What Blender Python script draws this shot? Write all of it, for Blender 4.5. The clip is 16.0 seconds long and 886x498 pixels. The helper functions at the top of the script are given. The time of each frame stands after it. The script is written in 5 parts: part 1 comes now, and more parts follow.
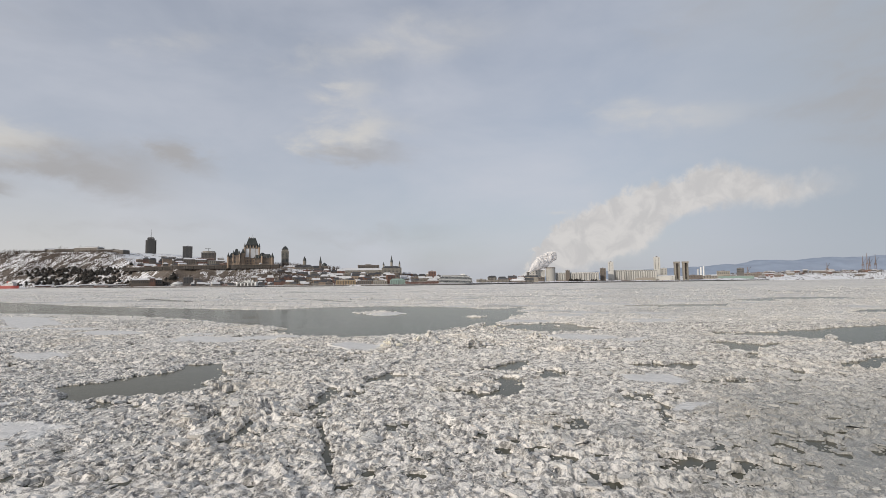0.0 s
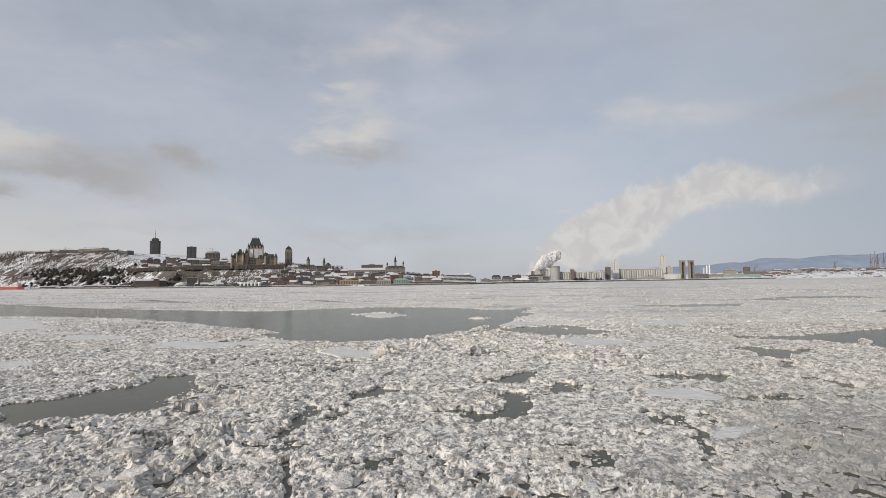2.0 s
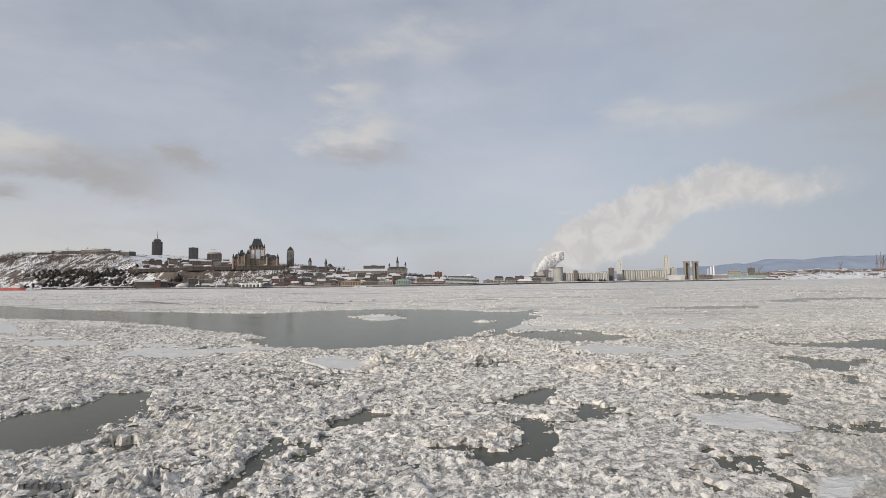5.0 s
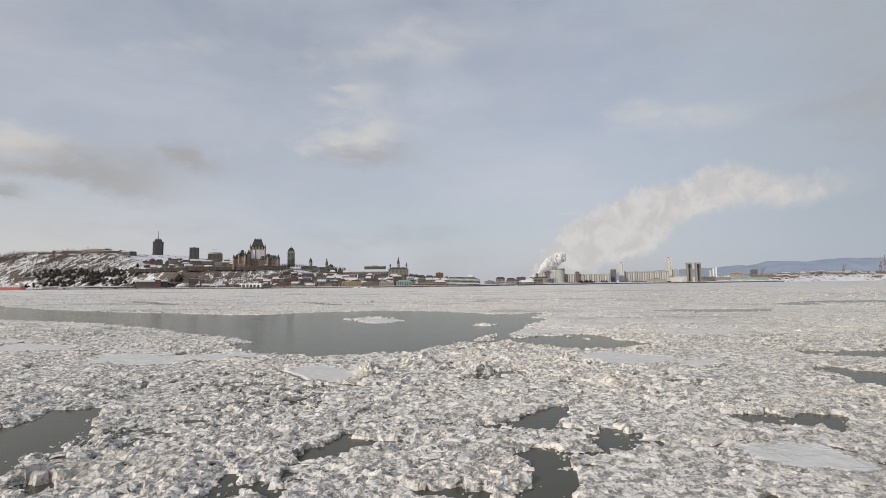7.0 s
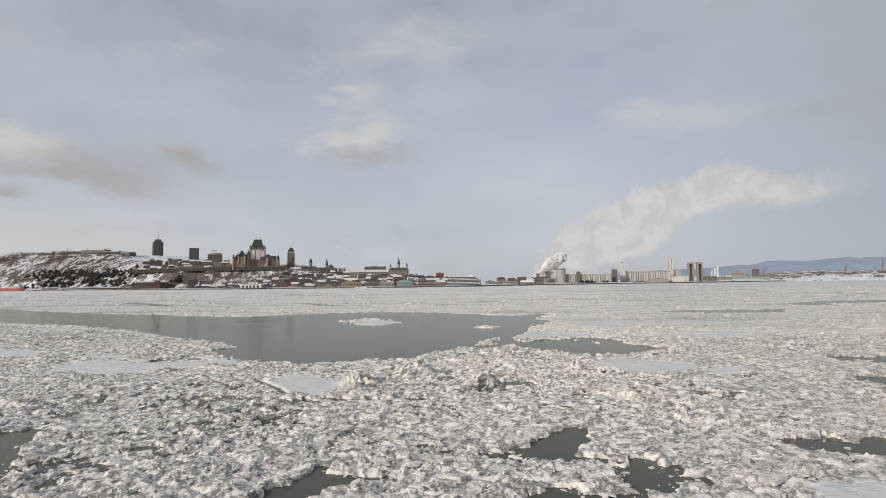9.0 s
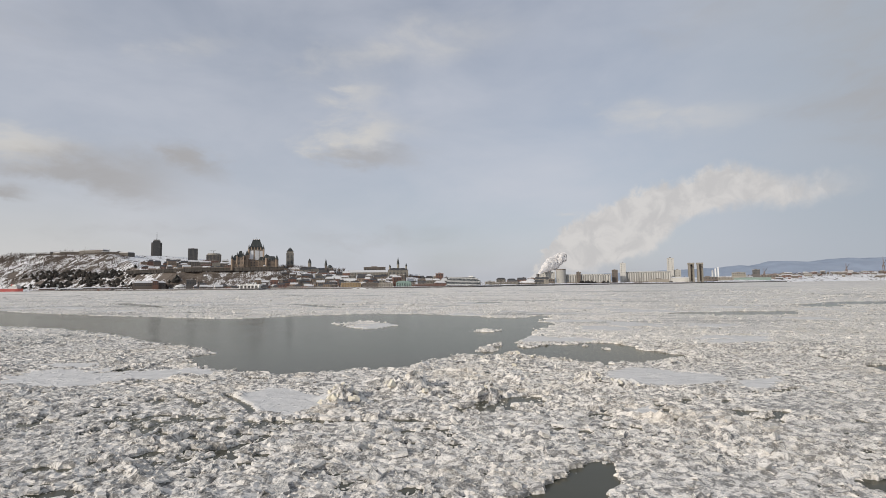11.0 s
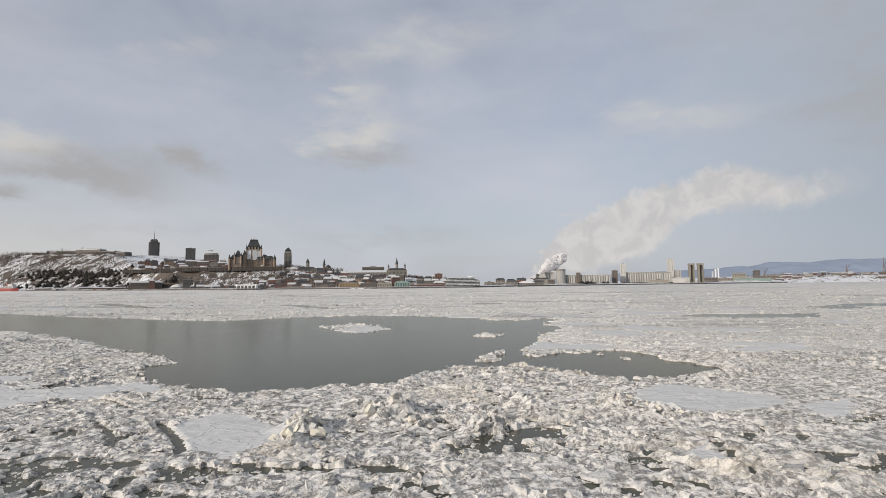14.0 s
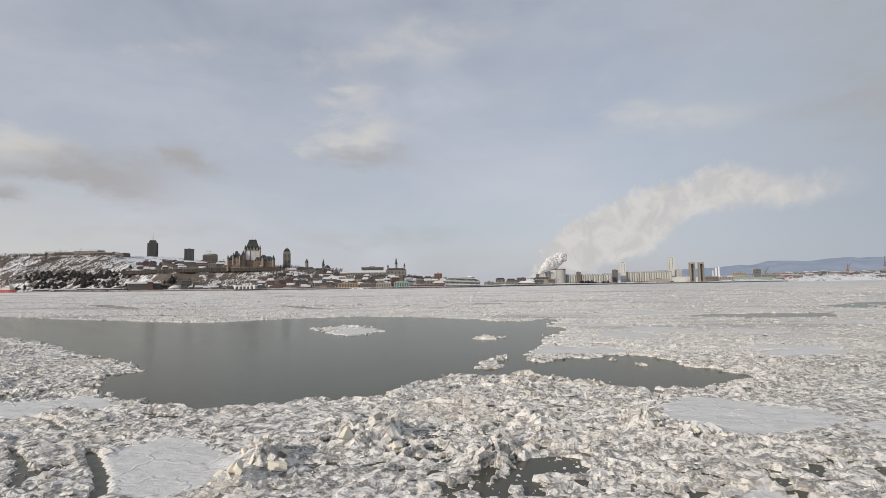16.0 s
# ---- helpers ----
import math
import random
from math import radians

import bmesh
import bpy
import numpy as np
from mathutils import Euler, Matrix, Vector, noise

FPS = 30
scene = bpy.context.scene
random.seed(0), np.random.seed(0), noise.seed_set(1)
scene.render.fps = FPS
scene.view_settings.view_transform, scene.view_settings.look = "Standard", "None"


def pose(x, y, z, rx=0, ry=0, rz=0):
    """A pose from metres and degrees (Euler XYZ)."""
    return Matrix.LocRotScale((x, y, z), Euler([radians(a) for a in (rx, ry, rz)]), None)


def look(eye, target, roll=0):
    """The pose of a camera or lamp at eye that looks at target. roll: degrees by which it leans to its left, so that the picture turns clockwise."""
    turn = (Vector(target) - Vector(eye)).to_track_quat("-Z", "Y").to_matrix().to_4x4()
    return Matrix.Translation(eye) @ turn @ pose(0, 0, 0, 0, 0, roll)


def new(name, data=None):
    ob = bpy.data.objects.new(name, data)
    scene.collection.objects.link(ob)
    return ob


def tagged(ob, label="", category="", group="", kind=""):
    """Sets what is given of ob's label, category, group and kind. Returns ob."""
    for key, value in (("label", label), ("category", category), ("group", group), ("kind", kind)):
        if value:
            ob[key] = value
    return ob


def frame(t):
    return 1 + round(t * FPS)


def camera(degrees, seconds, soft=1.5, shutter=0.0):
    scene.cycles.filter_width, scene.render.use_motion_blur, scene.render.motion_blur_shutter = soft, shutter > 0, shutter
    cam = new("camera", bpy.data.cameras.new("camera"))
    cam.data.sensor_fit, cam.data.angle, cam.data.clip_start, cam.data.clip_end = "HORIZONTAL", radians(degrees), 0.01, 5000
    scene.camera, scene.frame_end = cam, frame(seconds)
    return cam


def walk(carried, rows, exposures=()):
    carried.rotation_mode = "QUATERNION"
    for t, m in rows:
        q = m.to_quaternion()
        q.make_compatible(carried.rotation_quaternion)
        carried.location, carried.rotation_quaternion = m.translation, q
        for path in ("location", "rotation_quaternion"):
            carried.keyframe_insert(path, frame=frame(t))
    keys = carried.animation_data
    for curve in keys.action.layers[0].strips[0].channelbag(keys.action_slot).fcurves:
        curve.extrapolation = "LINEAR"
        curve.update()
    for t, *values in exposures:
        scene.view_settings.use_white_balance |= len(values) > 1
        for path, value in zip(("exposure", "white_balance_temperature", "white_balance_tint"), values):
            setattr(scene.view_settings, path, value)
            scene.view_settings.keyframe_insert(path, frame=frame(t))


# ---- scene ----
cam = camera(82.8, 16.0, soft=0.6)
PATH = [
    (0, (2.007, 2.27, 10.646), (1.756, 4.25, 10.773), -0.6),
    (0.5, (2.096, 4.024, 10.721), (1.838, 6.004, 10.845), -0.8),
    (1, (2.057, 5.738, 10.791), (1.797, 7.717, 10.916), -0.8),
    (1.5, (1.949, 7.396, 10.839), (1.685, 9.374, 10.964), -0.8),
    (2, (1.896, 8.97, 10.877), (1.629, 10.948, 11.002), -0.8),
    (2.5, (1.793, 10.495, 10.889), (1.523, 12.473, 11.015), -0.9),
    (3, (1.647, 12.004, 10.862), (1.377, 13.982, 10.989), -0.9),
    (3.5, (1.44, 13.543, 10.819), (1.166, 15.52, 10.947), -0.8),
    (4, (1.182, 15.085, 10.767), (0.906, 17.061, 10.896), -0.8),
    (4.5, (0.927, 16.618, 10.72), (0.651, 18.594, 10.849), -0.8),
    (7, (0.342, 24.783, 10.763), (0.06, 26.759, 10.896), -0.6),
    (7.5, (0.165, 26.412, 10.799), (-0.119, 28.387, 10.932), -0.6),
    (8, (0.005, 28.008, 10.801), (-0.278, 29.984, 10.935), -0.6),
    (8.5, (-0.133, 29.588, 10.784), (-0.417, 31.563, 10.918), -0.6),
    (9, (-0.248, 31.184, 10.725), (-0.532, 33.159, 10.859), -0.7),
    (11.5, (-0.96, 39.844, 10.783), (-1.243, 41.819, 10.919), -0.7),
    (12, (-1.116, 41.592, 10.787), (-1.399, 43.567, 10.923), -0.7),
    (12.5, (-1.28, 43.335, 10.784), (-1.562, 45.311, 10.917), -0.8),
    (13, (-1.429, 45.058, 10.754), (-1.711, 47.034, 10.889), -0.7),
    (13.5, (-1.579, 46.765, 10.718), (-1.86, 48.741, 10.853), -0.7),
    (14, (-1.728, 48.466, 10.679), (-2.008, 50.441, 10.816), -0.6),
    (14.5, (-1.867, 50.175, 10.637), (-2.147, 52.151, 10.773), -0.8),
    (15, (-1.973, 51.923, 10.582), (-2.252, 53.899, 10.72), -0.6),
    (15.5, (-2.071, 53.679, 10.523), (-2.348, 55.655, 10.661), -0.6),
    (16, (-2.173, 55.431, 10.463), (-2.452, 57.406, 10.6), -0.8),
]
walk(cam, [(t, look(eye, target, roll)) for t, eye, target, roll in PATH])

# ---- world, sun ----
SUN_ELEV, SUN_AZ = 23.0, 230.0   # degrees; azimuth of the sun counted from +X towards +Y
sun_data = bpy.data.lights.new("sun", "SUN")
sun_data.energy, sun_data.angle, sun_data.color = 2.9, radians(2.0), (1.0, 0.93, 0.83)
sun = new("sun", sun_data)
_e, _a = radians(SUN_ELEV), radians(SUN_AZ)
sun.matrix_world = look((0, 0, 500), Vector((0, 0, 500)) - Vector((math.cos(_a) * math.cos(_e), math.sin(_a) * math.cos(_e), math.sin(_e))))


class Graph:
    """A small hand for wiring node trees."""

    def __init__(self, tree):
        self.tree = tree
        tree.nodes.clear()

    def node(self, kind, operation=None, clamp=False):
        n = self.tree.nodes.new(kind)
        if operation:
            n.operation = operation
        if clamp:
            n.use_clamp = True
        return n

    def put(self, socket, value):
        if isinstance(value, bpy.types.NodeSocket):
            self.tree.links.new(value, socket)
        elif value is not None:
            socket.default_value = value

    def math(self, op, a, b=None, c=None, clamp=False):
        n = self.node("ShaderNodeMath", operation=op, clamp=clamp)
        for s, v in zip(n.inputs, (a, b, c)):
            self.put(s, v)
        return n.outputs[0]

    def mix(self, fac, a, b, blend="MIX"):
        n = self.node("ShaderNodeMix")
        n.data_type, n.blend_type = "RGBA", blend
        self.put(n.inputs[0], fac)
        self.put(n.inputs[6], a)
        self.put(n.inputs[7], b)
        return n.outputs[2]

    def noise(self, vec, scale, detail=4.0, rough=0.55, warp=0.0):
        n = self.node("ShaderNodeTexNoise")
        self.put(n.inputs["Vector"], vec)
        n.inputs["Scale"].default_value = scale
        n.inputs["Detail"].default_value = detail
        n.inputs["Roughness"].default_value = rough
        n.inputs["Distortion"].default_value = warp
        return n.outputs["Fac"]

    def ramp(self, fac, lo, hi, a=0.0, b=1.0):
        n = self.node("ShaderNodeMapRange")
        n.interpolation_type = "SMOOTHSTEP"
        self.put(n.inputs[0], fac)
        for i, v in zip((1, 2, 3, 4), (lo, hi, a, b)):
            n.inputs[i].default_value = v
        return n.outputs[0]

    def scaled(self, vec, sx, sy, sz):
        n = self.node("ShaderNodeVectorMath", operation="MULTIPLY")
        self.put(n.inputs[0], vec)
        n.inputs[1].default_value = (sx, sy, sz)
        return n.outputs[0]


def rgb(r, g, b):
    return (r, g, b, 1.0)


def make_world():
    w = bpy.data.worlds.new("winter_sky")
    w.use_nodes = True
    g = Graph(w.node_tree)
    sky = g.node("ShaderNodeTexSky")
    sky.sky_type, sky.sun_disc = "NISHITA", False
    sky.sun_elevation, sky.sun_rotation = radians(SUN_ELEV), radians(90.0 - SUN_AZ)
    sky.air_density, sky.dust_density, sky.ozone_density = 1.0, 2.0, 1.5
    co = g.node("ShaderNodeTexCoord").outputs["Generated"]
    sep = g.node("ShaderNodeSeparateXYZ")
    g.put(sep.inputs[0], co)
    x, y, z = sep.outputs
    ahead = g.math("MAXIMUM", y, 0.05)
    u, v = g.math("DIVIDE", x, ahead), g.math("DIVIDE", z, ahead)
    flat = g.scaled(co, 1.0, 1.0, 2.4)
    big = g.noise(flat, 3.2, 5.0, 0.55, 0.3)
    fine = g.noise(flat, 9.0, 6.0, 0.6, 0.4)
    wob_u = g.math("MULTIPLY", g.math("SUBTRACT", fine, 0.5), 0.28)
    wob_v = g.math("MULTIPLY", g.math("SUBTRACT", g.noise(flat, 6.0, 5.0, 0.6), 0.5), 0.13)
    uu, vv = g.math("ADD", u, wob_u), g.math("ADD", v, wob_v)

    def lump(u0, v0, a, b, tilt=0.0):
        du, dv = g.math("SUBTRACT", uu, u0), g.math("SUBTRACT", vv, v0)   # uu, vv as they stand when called
        dv = g.math("SUBTRACT", dv, g.math("MULTIPLY", du, tilt))
        q = g.math("ADD", g.math("POWER", g.math("ABSOLUTE", g.math("DIVIDE", du, a)), 2.0),
                   g.math("POWER", g.math("ABSOLUTE", g.math("DIVIDE", dv, b)), 2.0))
        return g.math("POWER", 2.718, g.math("MULTIPLY", q, -1.0))

    def total(rows):
        s = None
        for row in rows:
            t = g.math("MULTIPLY", lump(*row[1:]), row[0])
            s = t if s is None else g.math("ADD", s, t)
        return s

    grey = total(CLOUD_GREY)
    pale = total(CLOUD_PALE)
    # thin veil over all the sky, thicker towards the horizon
    veil = g.ramp(z, 0.0, 0.55, VEIL[0], VEIL[1])
    veil = g.math("ADD", veil, g.math("MULTIPLY", g.math("SUBTRACT", big, 0.5), 0.65), clamp=True)
    base = g.node("ShaderNodeVectorMath", operation="SCALE")
    g.put(base.inputs[0], sky.outputs[0])
    base.inputs[3].default_value = SKY_GAIN
    col = g.mix(veil, base.outputs[0], rgb(*VEIL_COL))
    # bluer, clearer air towards the east
    col = g.mix(g.math("MULTIPLY", g.ramp(u, 0.05, 0.75, 0.0, 0.85), g.ramp(z, 0.0, 0.12, 0.85, 1.0)), col, rgb(3.85, 4.30, 4.90))
    # paler, warmer haze low in the west
    col = g.mix(g.math("MULTIPLY", g.ramp(u, -1.1, -0.3, 0.6, 0.0), g.ramp(z, 0.0, 0.22, 1.0, 0.0)), col, rgb(6.75, 6.5, 6.15))
    texture = g.ramp(fine, 0.25, 0.75, 0.55, 1.15)
    col = g.mix(g.ramp(g.math("MULTIPLY", pale, texture), 0.10, 0.85, 0.0, 0.85), col, rgb(*PALE_COL))
    col = g.mix(g.ramp(g.math("MULTIPLY", grey, texture), 0.10, 0.85, 0.0, 0.85), col, rgb(*GREY_COL))
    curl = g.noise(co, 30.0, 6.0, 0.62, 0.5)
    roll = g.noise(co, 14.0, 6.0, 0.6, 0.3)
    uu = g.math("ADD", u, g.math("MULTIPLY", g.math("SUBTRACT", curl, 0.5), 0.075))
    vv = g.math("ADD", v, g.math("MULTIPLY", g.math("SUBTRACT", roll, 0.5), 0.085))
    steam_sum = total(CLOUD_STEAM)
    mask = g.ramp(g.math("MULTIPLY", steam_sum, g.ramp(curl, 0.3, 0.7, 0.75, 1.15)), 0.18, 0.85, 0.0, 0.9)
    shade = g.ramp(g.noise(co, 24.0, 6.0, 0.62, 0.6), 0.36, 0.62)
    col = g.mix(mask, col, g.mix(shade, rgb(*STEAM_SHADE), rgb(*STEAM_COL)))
    bg = g.node("ShaderNodeBackground")
    g.put(bg.inputs[0], col)
    bg.inputs[1].default_value = SKY_STRENGTH
    out = g.node("ShaderNodeOutputWorld")
    g.put(out.inputs[0], bg.outputs[0])
    scene.world = w


SKY_STRENGTH = 0.1
SKY_GAIN = 1.0
VEIL = (0.78, 0.60)
VEIL_COL, PALE_COL, GREY_COL = (5.78, 5.97, 6.58), (6.5, 6.3, 6.0), (3.95, 3.87, 3.9)
# weight, direction (x/y, z/y), width, height, tilt
CLOUD_GREY = [
    (0.9, -0.96, 0.262, 0.27, 0.060, -0.22), (0.75, -1.16, 0.222, 0.06, 0.020, -0.2), (0.85, -0.72, 0.280, 0.10, 0.030, -0.25),
    (0.62, -0.275, 0.262, 0.12, 0.032, -0.05), (0.45, 0.74, 0.50, 0.26, 0.20, 0.0), (0.35, 0.70, 0.30, 0.22, 0.10, 0.0),
    (0.40, -0.85, 0.120, 0.30, 0.020, 0.0), (0.35, -0.25, 0.098, 0.25, 0.018, 0.0), (0.35, -1.15, 0.62, 0.3, 0.14, 0.0), (0.35, 0.35, 0.52, 0.15, 0.08, 0.3)]
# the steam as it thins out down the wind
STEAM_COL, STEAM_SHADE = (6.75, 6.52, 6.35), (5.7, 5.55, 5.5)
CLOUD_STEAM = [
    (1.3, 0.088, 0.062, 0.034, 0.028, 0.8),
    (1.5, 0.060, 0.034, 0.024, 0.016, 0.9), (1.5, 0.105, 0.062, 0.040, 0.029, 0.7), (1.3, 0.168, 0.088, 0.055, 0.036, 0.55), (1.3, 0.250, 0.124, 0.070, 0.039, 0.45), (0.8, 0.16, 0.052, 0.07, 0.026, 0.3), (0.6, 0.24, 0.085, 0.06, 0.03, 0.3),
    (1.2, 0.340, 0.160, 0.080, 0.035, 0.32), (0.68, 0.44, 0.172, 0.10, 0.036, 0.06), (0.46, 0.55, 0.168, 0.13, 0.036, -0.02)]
CLOUD_PALE = [
    (0.90, -1.12, 0.335, 0.16, 0.045, -0.25), (0.85, -0.315, 0.312, 0.12, 0.046, 0.0), (0.50, -0.31, 0.395, 0.06, 0.03, 0.0),
    (0.50, 0.33, 0.315, 0.20, 0.05, 0.0), (0.45, -0.72, 0.54, 0.16, 0.035, 0.0), (0.50, 0.10, 0.136, 0.04, 0.012, 0.1), (0.5, -0.2, 0.5, 0.3, 0.06, 0.1)]
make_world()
scene.view_settings.exposure = -0.03


# ---- materials ----
def finish(g, base, rough, bump=None, strength=0.3, dist=0.1, metal=0.0, spec=0.5):
    p = g.node("ShaderNodeBsdfPrincipled")
    g.put(p.inputs["Base Color"], base)
    g.put(p.inputs["Roughness"], rough)
    p.inputs["Metallic"].default_value = metal
    p.inputs["Specular IOR Level"].default_value = spec
    if bump is not None:
        b = g.node("ShaderNodeBump")
        b.inputs["Strength"].default_value, b.inputs["Distance"].default_value = strength, dist
        g.put(b.inputs["Height"], bump)
        g.put(p.inputs["Normal"], b.outputs[0])
    o = g.node("ShaderNodeOutputMaterial")
    g.put(o.inputs[0], p.outputs[0])
    return p


def start(name):
    m = bpy.data.materials.new(name)
    m.use_nodes = True
    return m, Graph(m.node_tree)


def place(g):
    return g.node("ShaderNodeNewGeometry").outputs["Position"]


def town_mat(name, col, rough=0.85, var=0.25, grain=0.6, stain=0.06, dirt=(0.2, 0.18, 0.16), metal=0.0):
    """Weathered building surface: fine grain, broad stains and a shade of its own for each object."""
    m, g = start(name)
    pos = place(g)
    rnd = g.node("ShaderNodeObjectInfo").outputs["Random"]
    c = g.mix(g.ramp(g.noise(pos, grain, 3.0), 0.3, 0.7, 0.0, var), rgb(*col), rgb(*[k * 0.55 for k in col]))
    c = g.mix(g.ramp(g.noise(g.scaled(pos, 1, 1, 0.4), stain, 4.0), 0.5, 0.8, 0.0, 0.45), c, rgb(*dirt))
    hsv = g.node("ShaderNodeHueSaturation")
    g.put(hsv.inputs["Color"], c)
    g.put(hsv.inputs["Value"], g.ramp(rnd, 0.0, 1.0, 0.82, 1.18))
    finish(g, hsv.outputs[0], rough, g.noise(pos, 1.5, 2.0), 0.25, 0.3, metal)
    return m


def grey_dimming(g, pos):
    """Share of greyer ice off to the east of the old floes, with dimming painted in."""
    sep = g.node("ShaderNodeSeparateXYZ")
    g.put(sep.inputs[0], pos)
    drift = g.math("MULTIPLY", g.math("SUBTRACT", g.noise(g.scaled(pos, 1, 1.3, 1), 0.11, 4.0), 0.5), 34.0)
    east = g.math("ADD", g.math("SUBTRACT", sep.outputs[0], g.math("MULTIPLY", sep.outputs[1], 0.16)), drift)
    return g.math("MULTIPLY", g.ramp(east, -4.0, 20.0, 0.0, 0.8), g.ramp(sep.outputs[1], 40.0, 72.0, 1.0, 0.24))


def make_ice(name, island):
    m, g = start(name)
    pos = place(g)
    geo = g.node("ShaderNodeNewGeometry")
    broad = g.noise(pos, 0.035, 4.0)
    mid = g.noise(g.scaled(pos, 1.0, 1.6, 1.0), 0.35, 5.0, 0.6, 0.6)
    fine = g.noise(pos, 3.0, 5.0, 0.65)
    snow, wet, dirty, yellow = rgb(0.89, 0.845, 0.79), rgb(0.43, 0.42, 0.40), rgb(0.62, 0.56, 0.48), rgb(0.78, 0.70, 0.52)
    c = g.mix(g.ramp(mid, 0.46, 0.68, 0.0, 0.7), snow, wet)
    c = g.mix(g.ramp(broad, 0.48, 0.7, 0.0, 0.35), c, dirty)
    c = g.mix(g.ramp(g.noise(pos, 0.13, 3.0), 0.60, 0.74, 0.0, 0.45), c, yellow)
    c = g.mix(g.ramp(fine, 0.38, 0.66, 0.0, 0.46), c, rgb(0.38, 0.36, 0.335))
    # greyer ice to the near east, dimming painted into its colour
    c = g.mix(grey_dimming(g, pos), c, rgb(0.30, 0.30, 0.29))
    streak = g.noise(g.scaled(pos, 0.22, 1.0, 1.0), 0.045, 8.0, 0.74, 0.3)
    c = g.mix(g.ramp(streak, 0.555, 0.60, 0.0, 0.52), c, rgb(0.28, 0.275, 0.265))
    long = g.noise(g.scaled(pos, 0.22, 1.0, 1.0), 0.014, 7.0, 0.7, 0.4)
    c = g.mix(g.ramp(long, 0.56, 0.595, 0.0, 0.62), c, rgb(0.30, 0.30, 0.295))
    if island:
        r = geo.outputs["Random Per Island"]
        c = g.mix(g.ramp(r, 0.55, 1.0, 0.0, 0.55), c, rgb(0.42, 0.41, 0.39))
        c = g.mix(g.ramp(r, 0.0, 0.25, 0.5, 0.0), c, rgb(0.87, 0.83, 0.77))
    far = g.noise(g.scaled(pos, 0.6, 1.0, 1.0), 1.1, 6.0, 0.7, 0.5)
    # crumpled facets and thin dark joints between small pieces
    warp = g.node("ShaderNodeVectorMath", operation="ADD")
    nz = g.node("ShaderNodeTexNoise")
    g.put(nz.inputs["Vector"], pos)
    nz.inputs["Scale"].default_value = 2.2
    g.put(warp.inputs[0], g.scaled(nz.outputs["Color"], 1.1, 1.1, 0.8))
    g.put(warp.inputs[1], pos)
    cell = g.node("ShaderNodeTexVoronoi")
    cell.feature = "DISTANCE_TO_EDGE"
    cell.inputs["Scale"].default_value = 2.1
    g.put(cell.inputs["Vector"], warp.outputs[0])
    joint = g.ramp(cell.outputs["Distance"], 0.0, 0.09)
    if not island:
        c = g.mix(g.math("MULTIPLY", g.math("SUBTRACT", 1.0, joint), g.ramp(broad, 0.4, 0.6, 0.03, 0.22)), c, rgb(0.22, 0.21, 0.195))
    h = g.math("ADD", g.math("ADD", g.math("MULTIPLY", fine, 0.5), far), g.math("MULTIPLY", joint, 0.22))
    finish(g, c, g.ramp(mid, 0.3, 0.7, 0.75, 0.45), h, 0.9, 0.28, 0.0, 0.4)
    return m


def make_bare(name, pale, wet, share_wet=(0.44, 0.56)):
    """Bare or slushy ice without its snow: grey, glossy where wet, cloudy where it froze again; its darks also paint in
    shade.
    """
    m, g = start(name)
    pos = place(g)
    cloud = g.noise(pos, 1.3, 6.0, 0.68, 0.5)
    grit = g.noise(pos, 5.5, 5.0, 0.65)
    c = g.mix(g.ramp(cloud, *share_wet), rgb(*pale), rgb(*wet))
    c = g.mix(g.ramp(grit, 0.46, 0.62, 0.0, 0.55), c, rgb(0.74, 0.70, 0.655))
    c = g.mix(g.ramp(g.noise(pos, 0.07, 3.0), 0.52, 0.68, 0.0, 0.4), c, rgb(0.64, 0.57, 0.48))
    # the same grey with its painted dimming as on the snowy ice
    c = g.mix(grey_dimming(g, pos), c, rgb(0.27, 0.27, 0.26))
    finish(g, c, g.ramp(cloud, 0.36, 0.62, 0.7, 0.38), g.math("ADD", cloud, g.math("MULTIPLY", grit, 0.5)), 0.8, 0.2, 0.0, 0.45)
    return m


def make_snow(name, col=(0.80, 0.79, 0.78)):
    m, g = start(name)
    pos = place(g)
    drift = g.noise(g.scaled(pos, 0.5, 1.4, 1.0), 0.8, 4.0, 0.6, 0.8)
    speck = g.noise(pos, 7.0, 3.0)
    c = g.mix(g.ramp(drift, 0.4, 0.75, 0.0, 0.6), rgb(*col), rgb(*[k * 0.72 for k in col]))
    c = g.mix(g.ramp(speck, 0.52, 0.72, 0.0, 0.4), c, rgb(0.5, 0.49, 0.48))
    warp = g.node("ShaderNodeVectorMath", operation="ADD")
    nz = g.node("ShaderNodeTexNoise")
    g.put(nz.inputs["Vector"], pos)
    nz.inputs["Scale"].default_value = 0.6
    g.put(warp.inputs[0], g.scaled(nz.outputs["Color"], 2.5, 2.5, 0.0))
    g.put(warp.inputs[1], pos)
    cell = g.node("ShaderNodeTexVoronoi")
    cell.feature = "DISTANCE_TO_EDGE"
    cell.inputs["Scale"].default_value = 0.28
    g.put(cell.inputs["Vector"], warp.outputs[0])
    seam = g.ramp(cell.outputs["Distance"], 0.012, 0.05, 1.0, 0.0)
    c = g.mix(g.math("MULTIPLY", seam, 0.09), c, rgb(0.45, 0.44, 0.43))
    hh = g.math("ADD", g.math("ADD", drift, g.math("MULTIPLY", speck, 0.35)), g.math("MULTIPLY", seam, 0.35))
    finish(g, c, 0.8, hh, 0.6, 0.14, 0.0, 0.3)
    return m


